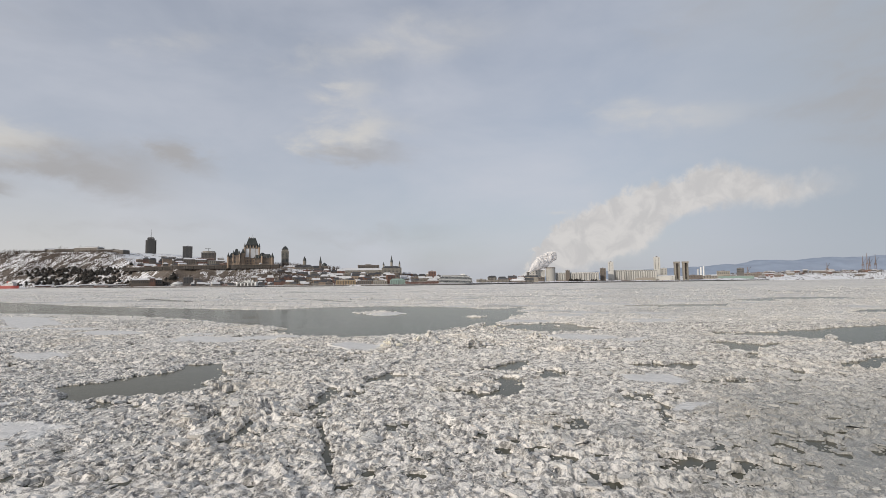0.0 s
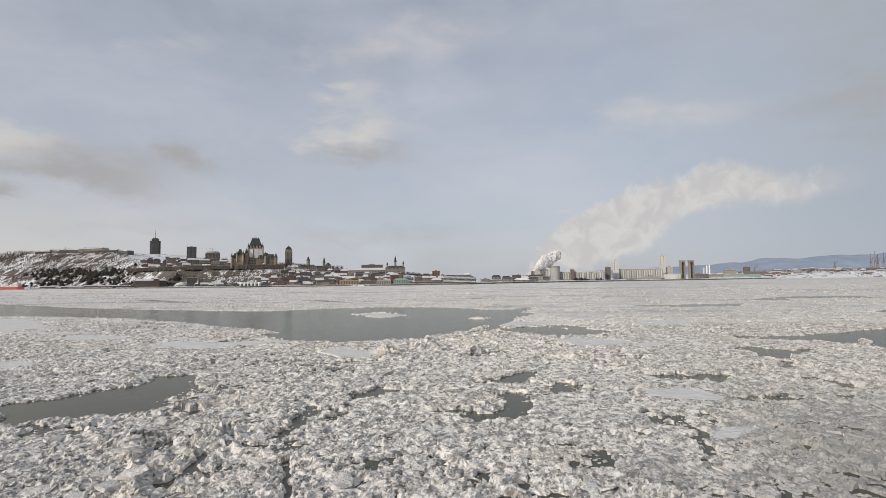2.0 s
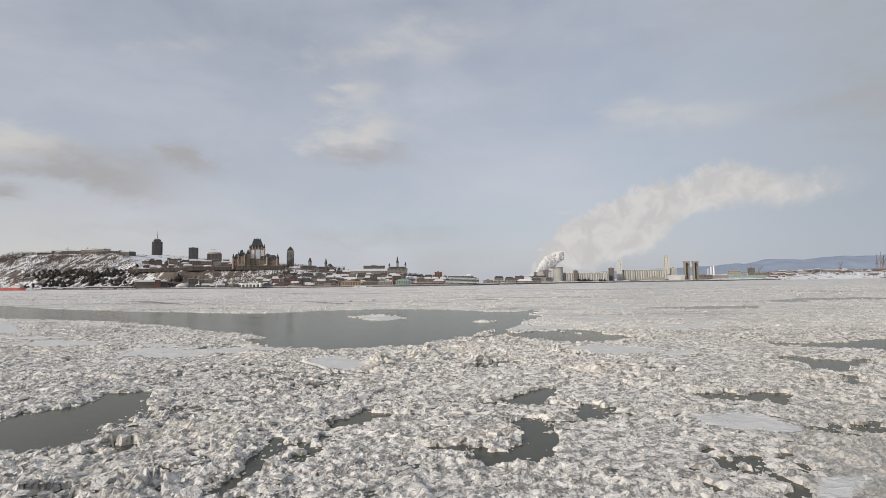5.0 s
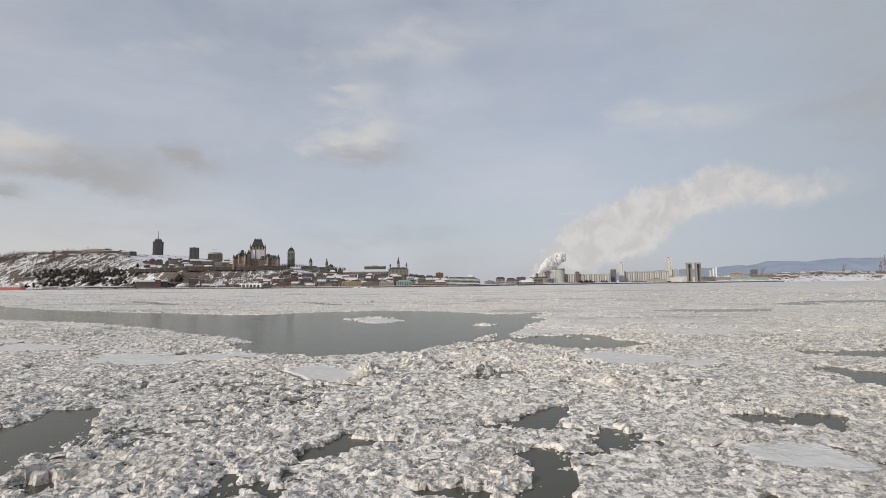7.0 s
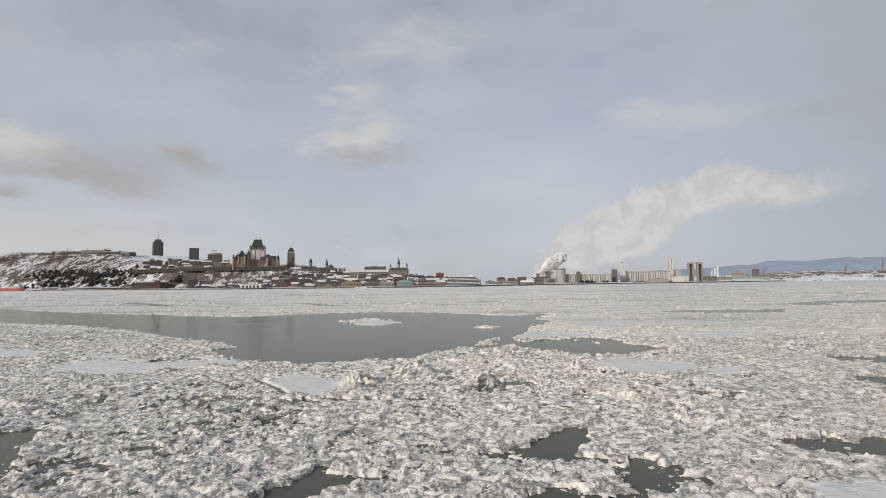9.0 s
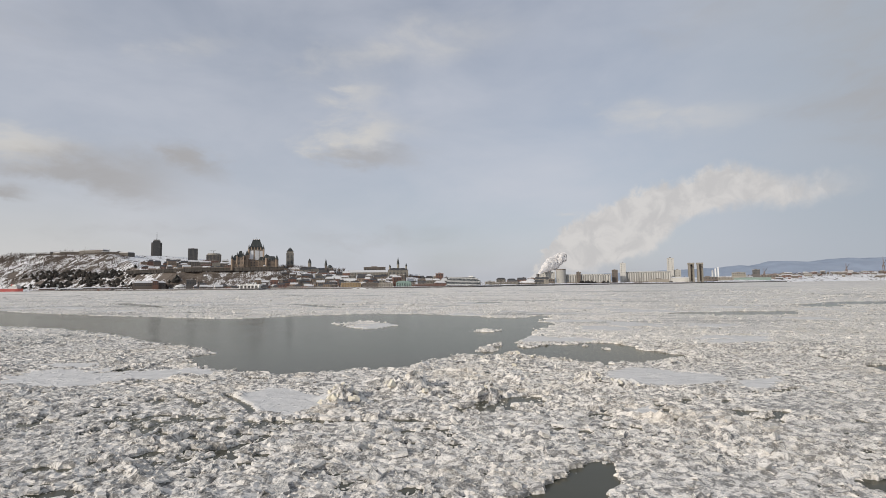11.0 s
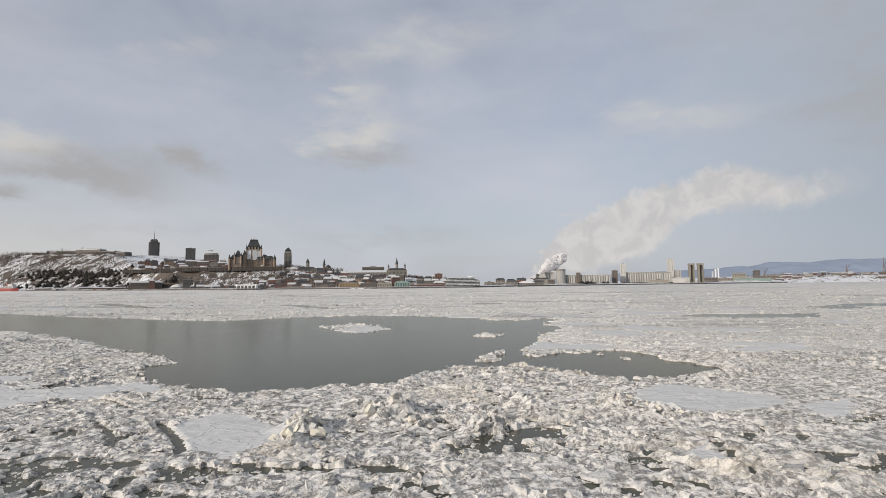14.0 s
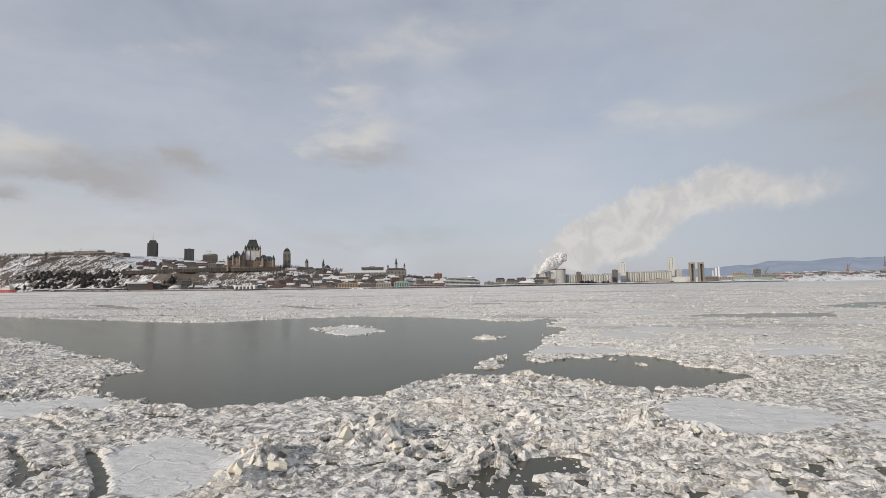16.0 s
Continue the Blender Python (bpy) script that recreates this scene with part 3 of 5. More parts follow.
def pan_depth(x, y):
    """How far inside a smooth pan a point lies (0 outside, 1 well inside)."""
    best = np.full(x.shape, 9.0)
    for poly in PANS:
        xs, ys = [p[0] for p in poly], [p[1] for p in poly]
        near = (x > min(xs) - 4) & (x < max(xs) + 4) & (y > min(ys) - 4) & (y < max(ys) + 4)
        if near.any():
            best[near] = np.minimum(best[near], outline_distance(x[near], y[near], poly))
    left = (fbm(x * 0.05, y * 0.09, 71, 3) - 0.66) * 14.0
    left = np.where((x < -18 - 0.25 * y) | (y > 130), -left, 9.0)   # flatter floes up the river
    best = np.minimum(best, left)
    return np.clip(-(best + (fbm(x * 0.8, y * 0.8, 41, 3) - 0.5) * 1.6) / 0.7, 0.0, 1.0)


def brash_share(x, y):
    """Share of open water in the loose brash at a point."""
    best = np.zeros(x.shape)
    for share_open, poly in BRASH:
        xs, ys = [p[0] for p in poly], [p[1] for p in poly]
        near = (x > min(xs) - 3) & (x < max(xs) + 3) & (y > min(ys) - 3) & (y < max(ys) + 3)
        if near.any():
            d = outline_distance(x[near], y[near], poly)
            best[near] = np.maximum(best[near], share_open * np.clip(0.6 - d / 1.2, 0.0, 1.0))
    thin = fbm(x * 0.16, y * 0.22, 81, 4)
    return np.maximum(best, np.clip((thin - 0.585) * 2.4, 0.0, 0.36) * (y < 320) * (y > 20))


def ice_height(x, y):
    e1, r1, t1, c1, d1 = plates(x * 1.15, y * 1.15, 101)
    c1, d1 = c1 / 1.15, d1 / 1.15
    by_plate = np.clip((150 - y) / 40.0, 0.0, 0.75) * (y > 20)
    w = water_line(x, y)
    w = w + by_plate * (water_line(c1, d1) - w)
    w = np.minimum(w, crack_line(x, y))
    pan = pan_depth(x, y)
    e2, r2, t2, _, _ = plates(x * 0.33 + 0.2 * t1, y * 0.33, 201)
    e3, r3, t3, _, _ = plates(x * 0.075, y * 0.11, 301)
    patch = fbm(x * 0.09, y * 0.09, 51, 3)
    rough = (1.0 - 0.94 * pan) * np.clip(0.45 + 1.4 * (patch - 0.25), 0.35, 1.25)
    h = 0.12 + rough * (0.11 * (r1 - 0.35) + 0.22 * t1 + 0.08 * (r2 - 0.5) + 0.22 * t2)
    h = h - rough * 0.16 * np.exp(-(e1 / 0.11) ** 2) - rough * 0.16 * np.exp(-(e2 / 0.06) ** 2)
    # crumpled brash: folded ridges and hollows
    fx, fy = fbm(x * 0.5, y * 0.5, 131, 2) * 3.0, fbm(x * 0.5, y * 0.5, 137, 2) * 3.0
    near = np.clip((190 - y) / 60.0, 0.0, 1.0)
    fold = np.abs(2 * value_noise(x * 0.95 + fx, y * 1.1 + fy, 141) - 1)
    crease = np.abs(2 * value_noise(x * 2.7 + 1.6 * fx, y * 2.9 - 1.6 * fy, 147) - 1)
    chip = value_noise(x * 4.9, y * 4.9, 151)
    h = h + near * rough * (0.16 * (0.5 - fold) + 0.15 * (0.5 - crease) + 0.13 * (chip - 0.5))
    h = h + 0.05 * pan + 0.06 * pan * (fbm(x * 1.5, y * 0.6, 61, 3) - 0.5)
    h = h + 0.34 * rough * np.exp(-(e3 / 0.05) ** 2) * (0.3 + fbm(x * 0.6, y * 0.6, 91, 3))   # pressure ridges between floes
    h = h + np.exp(-np.abs(w) / 1.3) * 0.10 * (0.3 + 1.2 * r1) * (1 - 0.5 * pan)               # rubble lip along the water
    for mx, my, mr, mh in MOUNDS:
        q = ((x - mx) ** 2 + (y - my) ** 2) / mr ** 2
        h = h + mh * np.exp(-q * 1.4) * (0.45 + 0.9 * r1)
    # single plates gone from the loose brash
    gone = (lattice(np.floor(c1 * 37), np.floor(d1 * 37), 77) < brash_share(c1, d1)) & (pan < 0.3)
    w = np.where(gone, np.minimum(w, (0.07 - e1) * 1.2), w)
    drop = np.clip(w / 0.22, -1.0, 1.0)
    return np.where(w > 0, h * np.clip(drop + 0.25, 0, 1), -0.55), w, pan


# ---- mesh helpers ----
def grid_mesh(name, X, Y, Z):
    ny, nx = X.shape
    me = bpy.data.meshes.new(name)
    n = ny * nx
    me.vertices.add(n)
    me.vertices.foreach_set("co", np.stack([X, Y, Z], -1).astype(np.float32).ravel())
    i = np.arange(n).reshape(ny, nx)
    quads = np.stack([i[:-1, :-1], i[:-1, 1:], i[1:, 1:], i[1:, :-1]], -1).reshape(-1, 4)
    return me, quads


def set_faces(me, quads):
    m = len(quads)
    me.loops.add(m * 4)
    me.loops.foreach_set("vertex_index", quads.astype(np.int32).ravel())
    me.polygons.add(m)
    me.polygons.foreach_set("loop_start", (np.arange(m) * 4).astype(np.int32))
    me.polygons.foreach_set("use_smooth", np.zeros(m, bool))
    me.update(calc_edges=True)


def part(name, bm, material, parent, label=""):
    """Links a bmesh as one mesh object under a thing or a part (or at the top level)."""
    me = bpy.data.meshes.new(name)
    bm.to_mesh(me)
    bm.free()
    me.materials.append(material)
    ob = new(name, me)
    ob.parent = parent
    return tagged(ob, label) if label else ob


def share(name, me, parent, x, y, z, sx=1.0, sy=1.0, sz=1.0, rz=0.0):
    ob = new(name, me)
    ob.parent = parent
    ob.location, ob.scale, ob.rotation_euler = (x, y, z), (sx, sy, sz), (0, 0, rz)
    return ob


def thing(name, x, y, z, label, category, group="", rz=0.0):
    ob = new(name)
    ob.location = (x, y, z)
    ob.rotation_euler = (0, 0, radians(rz))
    ob.empty_display_size = 5
    return tagged(ob, label, category, group)


def box(bm, x0, x1, y0, y1, z0, z1, top=1.0, bev=0.0):
    cx, cy = (x0 + x1) / 2, (y0 + y1) / 2
    vs = []
    for z, k in ((z0, 1.0), (z1, top)):
        for x, y in ((x0, y0), (x1, y0), (x1, y1), (x0, y1)):
            vs.append(bm.verts.new((cx + (x - cx) * k, cy + (y - cy) * k, z)))
    for f in ((3, 2, 1, 0), (4, 5, 6, 7), (0, 1, 5, 4), (1, 2, 6, 5), (2, 3, 7, 6), (3, 0, 4, 7)):
        bm.faces.new([vs[k] for k in f])
    return bm


def boxed(*args, **kw):
    return box(bmesh.new(), *args, **kw)


def ring(bm, r0, r1, z0, z1, n=14, x=0.0, y=0.0, cap=True):
    a = [bm.verts.new((x + r0 * math.cos(k * math.tau / n), y + r0 * math.sin(k * math.tau / n), z0)) for k in range(n)]
    b = [bm.verts.new((x + r1 * math.cos(k * math.tau / n), y + r1 * math.sin(k * math.tau / n), z1)) for k in range(n)]
    for k in range(n):
        bm.faces.new((a[k], a[(k + 1) % n], b[(k + 1) % n], b[k]))
    if cap:
        bm.faces.new(b)
    return bm


def hip(bm, x0, x1, y0, y1, z0, z1, inset):
    """A hipped roof with its ridge along the longer side."""
    cy = (y0 + y1) / 2
    c = [bm.verts.new(p) for p in ((x0, y0, z0), (x1, y0, z0), (x1, y1, z0), (x0, y1, z0))]
    a, b = bm.verts.new((x0 + inset, cy, z1)), bm.verts.new((x1 - inset, cy, z1))
    for f in ((c[0], c[1], b, a), (c[2], c[3], a, b), (c[1], c[2], b), (c[3], c[0], a)):
        bm.faces.new(f)
    bm.faces.new((c[3], c[2], c[1], c[0]))
    return bm


PANE = boxed(-0.5, 0.5, -0.15, 0.15, 0.0, 1.0)
PANE_MESH = bpy.data.meshes.new("window")
PANE.to_mesh(PANE_MESH)
PANE.free()
PANE_MESH.materials.append(M_GLASS)


def windows(parent, x0, x1, y, z0, z1, across, floors, fill=0.5):
    """Windows in even rows on a front that looks towards -Y."""
    w, h = (x1 - x0) / across, (z1 - z0) / floors
    for j in range(floors):
        for i in range(across):
            share("window", PANE_MESH, parent, x0 + (i + 0.5) * w, y, z0 + (j + 0.22) * h, w * fill, 1.0, h * 0.56)


# ---- water, ice, land ----
bm = bmesh.new()
box(bm, -6000, 6000, -1500, 5200, -6.0, 0.0)
tagged(part("water", bm, M_WATER, None), "grey-green open river water between the ice floes", "water", kind="structure")


def make_ice_field():
    rows = list(np.arange(-90.0, 21.0, 1.2)) + [22.0]
    while rows[-1] < 2500:
        rows.append(rows[-1] + 0.20 * (1 + max(0.0, rows[-1] - 112) / 32.0))
    y = np.array(rows)
    u = np.linspace(-1.30, 0.92, 620)
    Y = np.repeat(y[:, None], len(u), 1)
    X = u[None, :] * (np.maximum(Y, 60 - 0.9 * Y.clip(-90, 30)) * 0.97 + 8)
    # small offsets so that the edges do not follow the grid
    step = np.gradient(y)[:, None]
    X = X + (lattice(np.floor(X * 97), np.floor(Y * 89), 5) - 0.5) * 0.6 * step
    Y = Y + (lattice(np.floor(X * 83), np.floor(Y * 91), 6) - 0.5) * 0.6 * step
    Z, w, pan = ice_height(X.ravel(), Y.ravel())
    Z, w, pan = Z.reshape(X.shape), w.reshape(X.shape), pan.reshape(X.shape)
    far = np.clip((Y - 300) / 300, 0, 1)
    Z = Z + far * (w > 0) * (fbm(X.ravel() * 0.02, Y.ravel() * 0.06, 55, 3).reshape(X.shape) - 0.4) * 1.0
    me, quads = grid_mesh("ice_field", X, Y, Z)
    wet = (Z < -0.4).ravel()
    keep = ~wet[quads].all(1)
    quads = quads[keep]
    set_faces(me, quads)
    me.materials.append(M_ICE)
    me.materials.append(M_PAN)
    me.materials.append(M_SLUSH_SHADE)
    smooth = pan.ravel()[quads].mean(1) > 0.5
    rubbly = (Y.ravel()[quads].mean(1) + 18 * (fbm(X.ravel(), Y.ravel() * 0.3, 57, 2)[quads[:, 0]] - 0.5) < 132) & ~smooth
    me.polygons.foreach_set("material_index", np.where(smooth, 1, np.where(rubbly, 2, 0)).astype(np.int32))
    ob = new("ice_field", me)
    return tagged(ob, "jammed grey-white river ice with smooth snowy pans", "ice", kind="structure")


ICE = make_ice_field()
RNG = np.random.default_rng(7)


SIDES = 5


def slab_corners(n, size, thick):
    """Corners of n irregular five-sided ice slabs, lying flat round the origin: (n, 10, 3)."""
    ang = (np.arange(SIDES)[None, :] + RNG.uniform(-0.42, 0.42, (n, SIDES))) * (math.tau / SIDES)
    rad = RNG.uniform(0.5, 1.2, (n, SIDES)) * size[:, None] * 0.5
    stretch = RNG.uniform(0.45, 1.0, (n, 1))
    x, y = rad * np.cos(ang), rad * np.sin(ang) * stretch
    k = RNG.uniform(0.75, 1.12, (n, SIDES))
    top = np.stack([x * k, y * k, np.repeat(thick[:, None] * 0.5, SIDES, 1) * RNG.uniform(0.3, 1.6, (n, SIDES))], -1)
    low = np.stack([x, y, np.repeat(-thick[:, None] * 0.5, SIDES, 1)], -1)
    return np.concatenate([top, low], 1)


def turned(P, tilt):
    n = len(P)
    yaw, pit, rol = RNG.uniform(0, math.tau, n), RNG.normal(0, 1, n) * tilt, RNG.normal(0, 1, n) * tilt
    cy, sy, cp, sp, cr, sr = np.cos(yaw), np.sin(yaw), np.cos(pit), np.sin(pit), np.cos(rol), np.sin(rol)
    x, y, z = P[..., 0], P[..., 1], P[..., 2]
    x, y = x * cy[:, None] - y * sy[:, None], x * sy[:, None] + y * cy[:, None]
    y, z = y * cp[:, None] - z * sp[:, None], y * sp[:, None] + z * cp[:, None]
    x, z = x * cr[:, None] + z * sr[:, None], -x * sr[:, None] + z * cr[:, None]
    return np.stack([x, y, z], -1)


def slab_mesh(name, P, material, closed=False):
    n, q = len(P), SIDES
    me = bpy.data.meshes.new(name)
    me.vertices.add(n * 2 * q)
    me.vertices.foreach_set("co", P.astype(np.float32).ravel())
    base = (np.arange(n) * 2 * q)[:, None]
    tops = base + np.arange(q)[None, :]
    s = np.arange(q)
    sides = np.stack([s, s + q, (s + 1) % q + q, (s + 1) % q], -1)
    sides = (base[:, None] + sides[None]).reshape(-1, 4)
    loops = np.concatenate([tops.ravel(), sides.ravel()])
    starts = np.concatenate([np.arange(n) * q, n * q + np.arange(n * q) * 4])
    if closed:
        starts = np.append(starts, len(loops))
        loops = np.concatenate([loops, np.arange(2 * q - 1, q - 1, -1)])
    me.loops.add(len(loops))
    me.loops.foreach_set("vertex_index", loops.astype(np.int32))
    me.polygons.add(len(starts))
    me.polygons.foreach_set("loop_start", starts.astype(np.int32))
    me.polygons.foreach_set("use_smooth", np.zeros(len(starts), bool))
    me.update(calc_edges=True)
    me.materials.append(material)
    # sides greyer than the snowy tops: bare ice, plus side shade painted in
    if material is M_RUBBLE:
        me.materials.append(M_BARE_SHADE)
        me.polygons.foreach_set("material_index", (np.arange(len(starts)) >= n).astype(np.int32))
    return me


def scatter(n, y0, y1, s0, s1, thick, tilt, lift):
    """Slabs strewn over the ice between two distances, denser where the cover is rough."""
    y = np.sqrt(RNG.uniform(y0 ** 2, y1 ** 2, n))
    x = RNG.uniform(-1.22, 0.86, n) * (y * 0.97 + 6)
    z, w, pan = ice_height(x, y)
    rough = fbm(x * 0.09, y * 0.09, 51, 3)
    size = s0 + (s1 - s0) * RNG.uniform(0, 1, n) ** 2.6
    keep = (w > 0.10 + 0.42 * size) & (pan < 0.25) & (RNG.uniform(0, 1, n) < 0.35 + 1.6 * (rough - 0.25)) & (RNG.uniform(0, 1, n) > 0.8 * brash_share(x, y))
    x, y, z, size = x[keep], y[keep], np.maximum(z[keep], 0.0), size[keep]
    m = len(x)
    P = turned(slab_corners(m, size, size * RNG.uniform(thick * 0.6, thick * 1.4, m)), tilt * RNG.uniform(0.3, 1.6, m))
    P[..., 0] += x[:, None]
    P[..., 1] += y[:, None]
    P[..., 2] += (z + lift * size)[:, None]
    return P


def make_rubble():
    sets = [scatter(70000, 22, 75, 0.10, 0.62, 0.20, 0.40, -0.06), scatter(56000, 75, 135, 0.15, 0.75, 0.20, 0.40, -0.06),
            scatter(26000, 135, 280, 0.35, 1.4, 0.24, 0.3, -0.02), scatter(14000, 280, 620, 0.9, 3.0, 0.18, 0.2, 0.0), scatter(6500, 24, 135, 0.7, 1.9, 0.09, 0.12, 0.0)]
    ob = new("ice_rubble", slab_mesh("ice_rubble", np.concatenate(sets), M_RUBBLE))
    tagged(ob, "tumbled angular slabs of dirty white ice", "ice rubble", kind="stuff")


make_rubble()


def make_floating_bits():
    """Small flat bits afloat in the open gaps of the brash and along the edges of the leads."""
    n = 60000
    y = np.sqrt(RNG.uniform(24 ** 2, 112 ** 2, n))
    x = RNG.uniform(-1.2, 0.86, n) * (y * 0.97 + 6)
    z, w, pan = ice_height(x, y)
    keep = (w < -0.03) & (RNG.uniform(0, 1, n) < np.maximum(0.7 * ((brash_share(x, y) > 0.12) & (w > -0.7)), 0.5 * np.exp(-np.abs(w) / 0.22)))
    x, y = x[keep], y[keep]
    size = 0.10 + 0.45 * RNG.uniform(0, 1, len(x)) ** 2.2
    P = turned(slab_corners(len(x), size, size * 0.2), 0.10 * np.ones(len(x)))
    P[..., 0] += x[:, None]
    P[..., 1] += y[:, None]
    P[..., 2] += 0.015
    tagged(new("floating_ice", slab_mesh("floating_ice", P, M_RUBBLE)), "small bits of grey-white ice afloat in the gaps", "ice bits", kind="stuff")


make_floating_bits()


def make_blocks():
    """The larger single blocks: upended yellowed ones on the piles, flatter pale ones between them."""
    shapes = {}
    for old, mat in ((True, M_OLD), (False, M_RUBBLE)):
        shapes[old] = []
        for k in range(7):
            P = slab_corners(1, np.array([1.0]), np.array([0.34]))
            shapes[old].append(slab_mesh("ice_block", P, mat, True))
    r = random.Random(4)
    spots = []
    for k_mound, (mx, my, mr, mh) in enumerate(MOUNDS[:7]):
        for k in range(int(10 + 7 * mr)):
            spots.append((mx + r.gauss(0, mr * 0.55), my + r.gauss(0, mr * 0.55), r.random() < (0.75 if k_mound < 3 else 0.3), r.uniform(0.35, 1.15 if k_mound < 3 else 0.9), 0.75))
    while len(spots) < 290:
        spots.append((r.uniform(-28, 22), r.uniform(62, 108), False, r.uniform(0.5, 1.1), 0.2))
    for x, y, old, size, tilt in spots:
        z, w, pan = ice_height(np.array([x]), np.array([y]))
        if w[0] < 0.8 or pan[0] > 0.3:
            continue
        ob = new("ice_block", shapes[old][r.randrange(7)])
        ob.parent = ICE
        ob.location = (x, y, max(0.05, z[0]) + 0.1 * size)
        ob.rotation_euler = (r.gauss(0, tilt), r.gauss(0, tilt), r.uniform(0, 6.28))
        ob.scale = (size, size, size * r.uniform(0.7, 1.3))


make_blocks()


def land_height(x, y):
    shore = np.interp(x, [-2600, -1740, -1400, -985, -570, -280, -100, 60, 330, 568, 1016, 1452, 2500, 3600],
                      [1600, 1500, 1470, 1285, 1195, 1190, 1270, 1490, 1700, 1800, 2120, 2350, 2550, 2600])
    kx = [-2600, -1800, -1500, -1330, -1183, -985, -676, -560, -450, -300, -230, -150, 60, 568, 1016, 1452, 2200, 3600]
    foot = np.interp(x, kx, [25, 25, 30, 40, 60, 80, 110, 130, 140, 160, 160, 160, 150, 100, 30, 20, 20, 20])
    head = np.interp(x, kx, [260, 250, 245, 190, 130, 130, 215, 260, 275, 290, 290, 290, 300, 260, 130, 100, 100, 100])
    top = np.interp(x, kx, [150, 138, 134, 88, 56, 56, 55, 44, 35, 29, 11, 5, 4, 5, 12, 24, 32, 34])
    rise = np.interp(x, kx, [8, 8, 8, 30, 34, 28, 8, 4, 2, 1, 1, 0, 0, 4, 10, 14, 14, 14])
    s = y - shore + (fbm(x * 0.02, y * 0.02, 401, 3) - 0.5) * 30
    t = np.clip((s - foot) / np.maximum(head - foot, 1), 0, 1)
    z = 3.0 + np.clip(s / 150, 0, 1) * 1.5 + (top - 4) * t ** 1.05
    z = z + rise * np.clip((s - head) / 330, 0, 1)
    z = z + (fbm(x * 0.03, y * 0.03, 411, 4) - 0.5) * 9 * np.sin(np.pi * t) + (fbm(x * 0.1, y * 0.1, 421, 3) - 0.5) * 1.2
    return np.where(s < 0, np.maximum(3.0 + s * 0.9, -3.0), z)


def height_at(x, y):
    return float(land_height(np.array([float(x)]), np.array([float(y)]))[0])


gx = np.arange(-3000, 3300, 11.0)
gy = np.concatenate([np.arange(1130, 1900, 9.0), np.arange(1900, 3600, 22.0)])
GX, GY = np.meshgrid(gx, gy)
me, quads = grid_mesh("ground", GX, GY, land_height(GX.ravel(), GY.ravel()).reshape(GX.shape))
set_faces(me, quads)
me.materials.append(M_LAND)
tagged(new("ground", me), "snowy shore and steep rocky headland", "ground", kind="structure")


def make_mountains():
    x = np.linspace(300, 4600, 260)
    prof = np.interp(x, [300, 900, 1210, 1600, 1700, 1800, 1920, 2030, 2110, 2240, 2370, 2480, 2570, 2700, 3200, 4600],
                     [45, 88, 99, 106, 116, 128, 126, 142, 160, 166, 154, 160, 174, 178, 190, 120])
    prof = prof + (fbm(x * 0.012, x * 0, 501, 4) - 0.5) * 14
    v = np.linspace(0, 1, 26)
    X = np.repeat(x[None], len(v), 0)
    Y = 4000 + 700 * np.repeat(v[:, None], len(x), 1)
    Z = prof[None] * np.sin(np.clip(v[:, None], 0, 1) * np.pi * 0.62) ** 0.8 / np.sin(0.5 * np.pi)
    Z = Z * (0.93 + 0.14 * fbm(X.ravel() * 0.008, Y.ravel() * 0.008, 511, 3).reshape(X.shape))
    me, quads = grid_mesh("backdrop", X, Y, Z - 5)
    set_faces(me, quads)
    me.polygons.foreach_set("use_smooth", np.ones(len(quads), bool))
    me.materials.append(M_MOUNT_HAZE)
    tagged(new("backdrop", me), "low wooded mountains on the horizon, blue from painted haze", "mountains", kind="structure")


make_mountains()


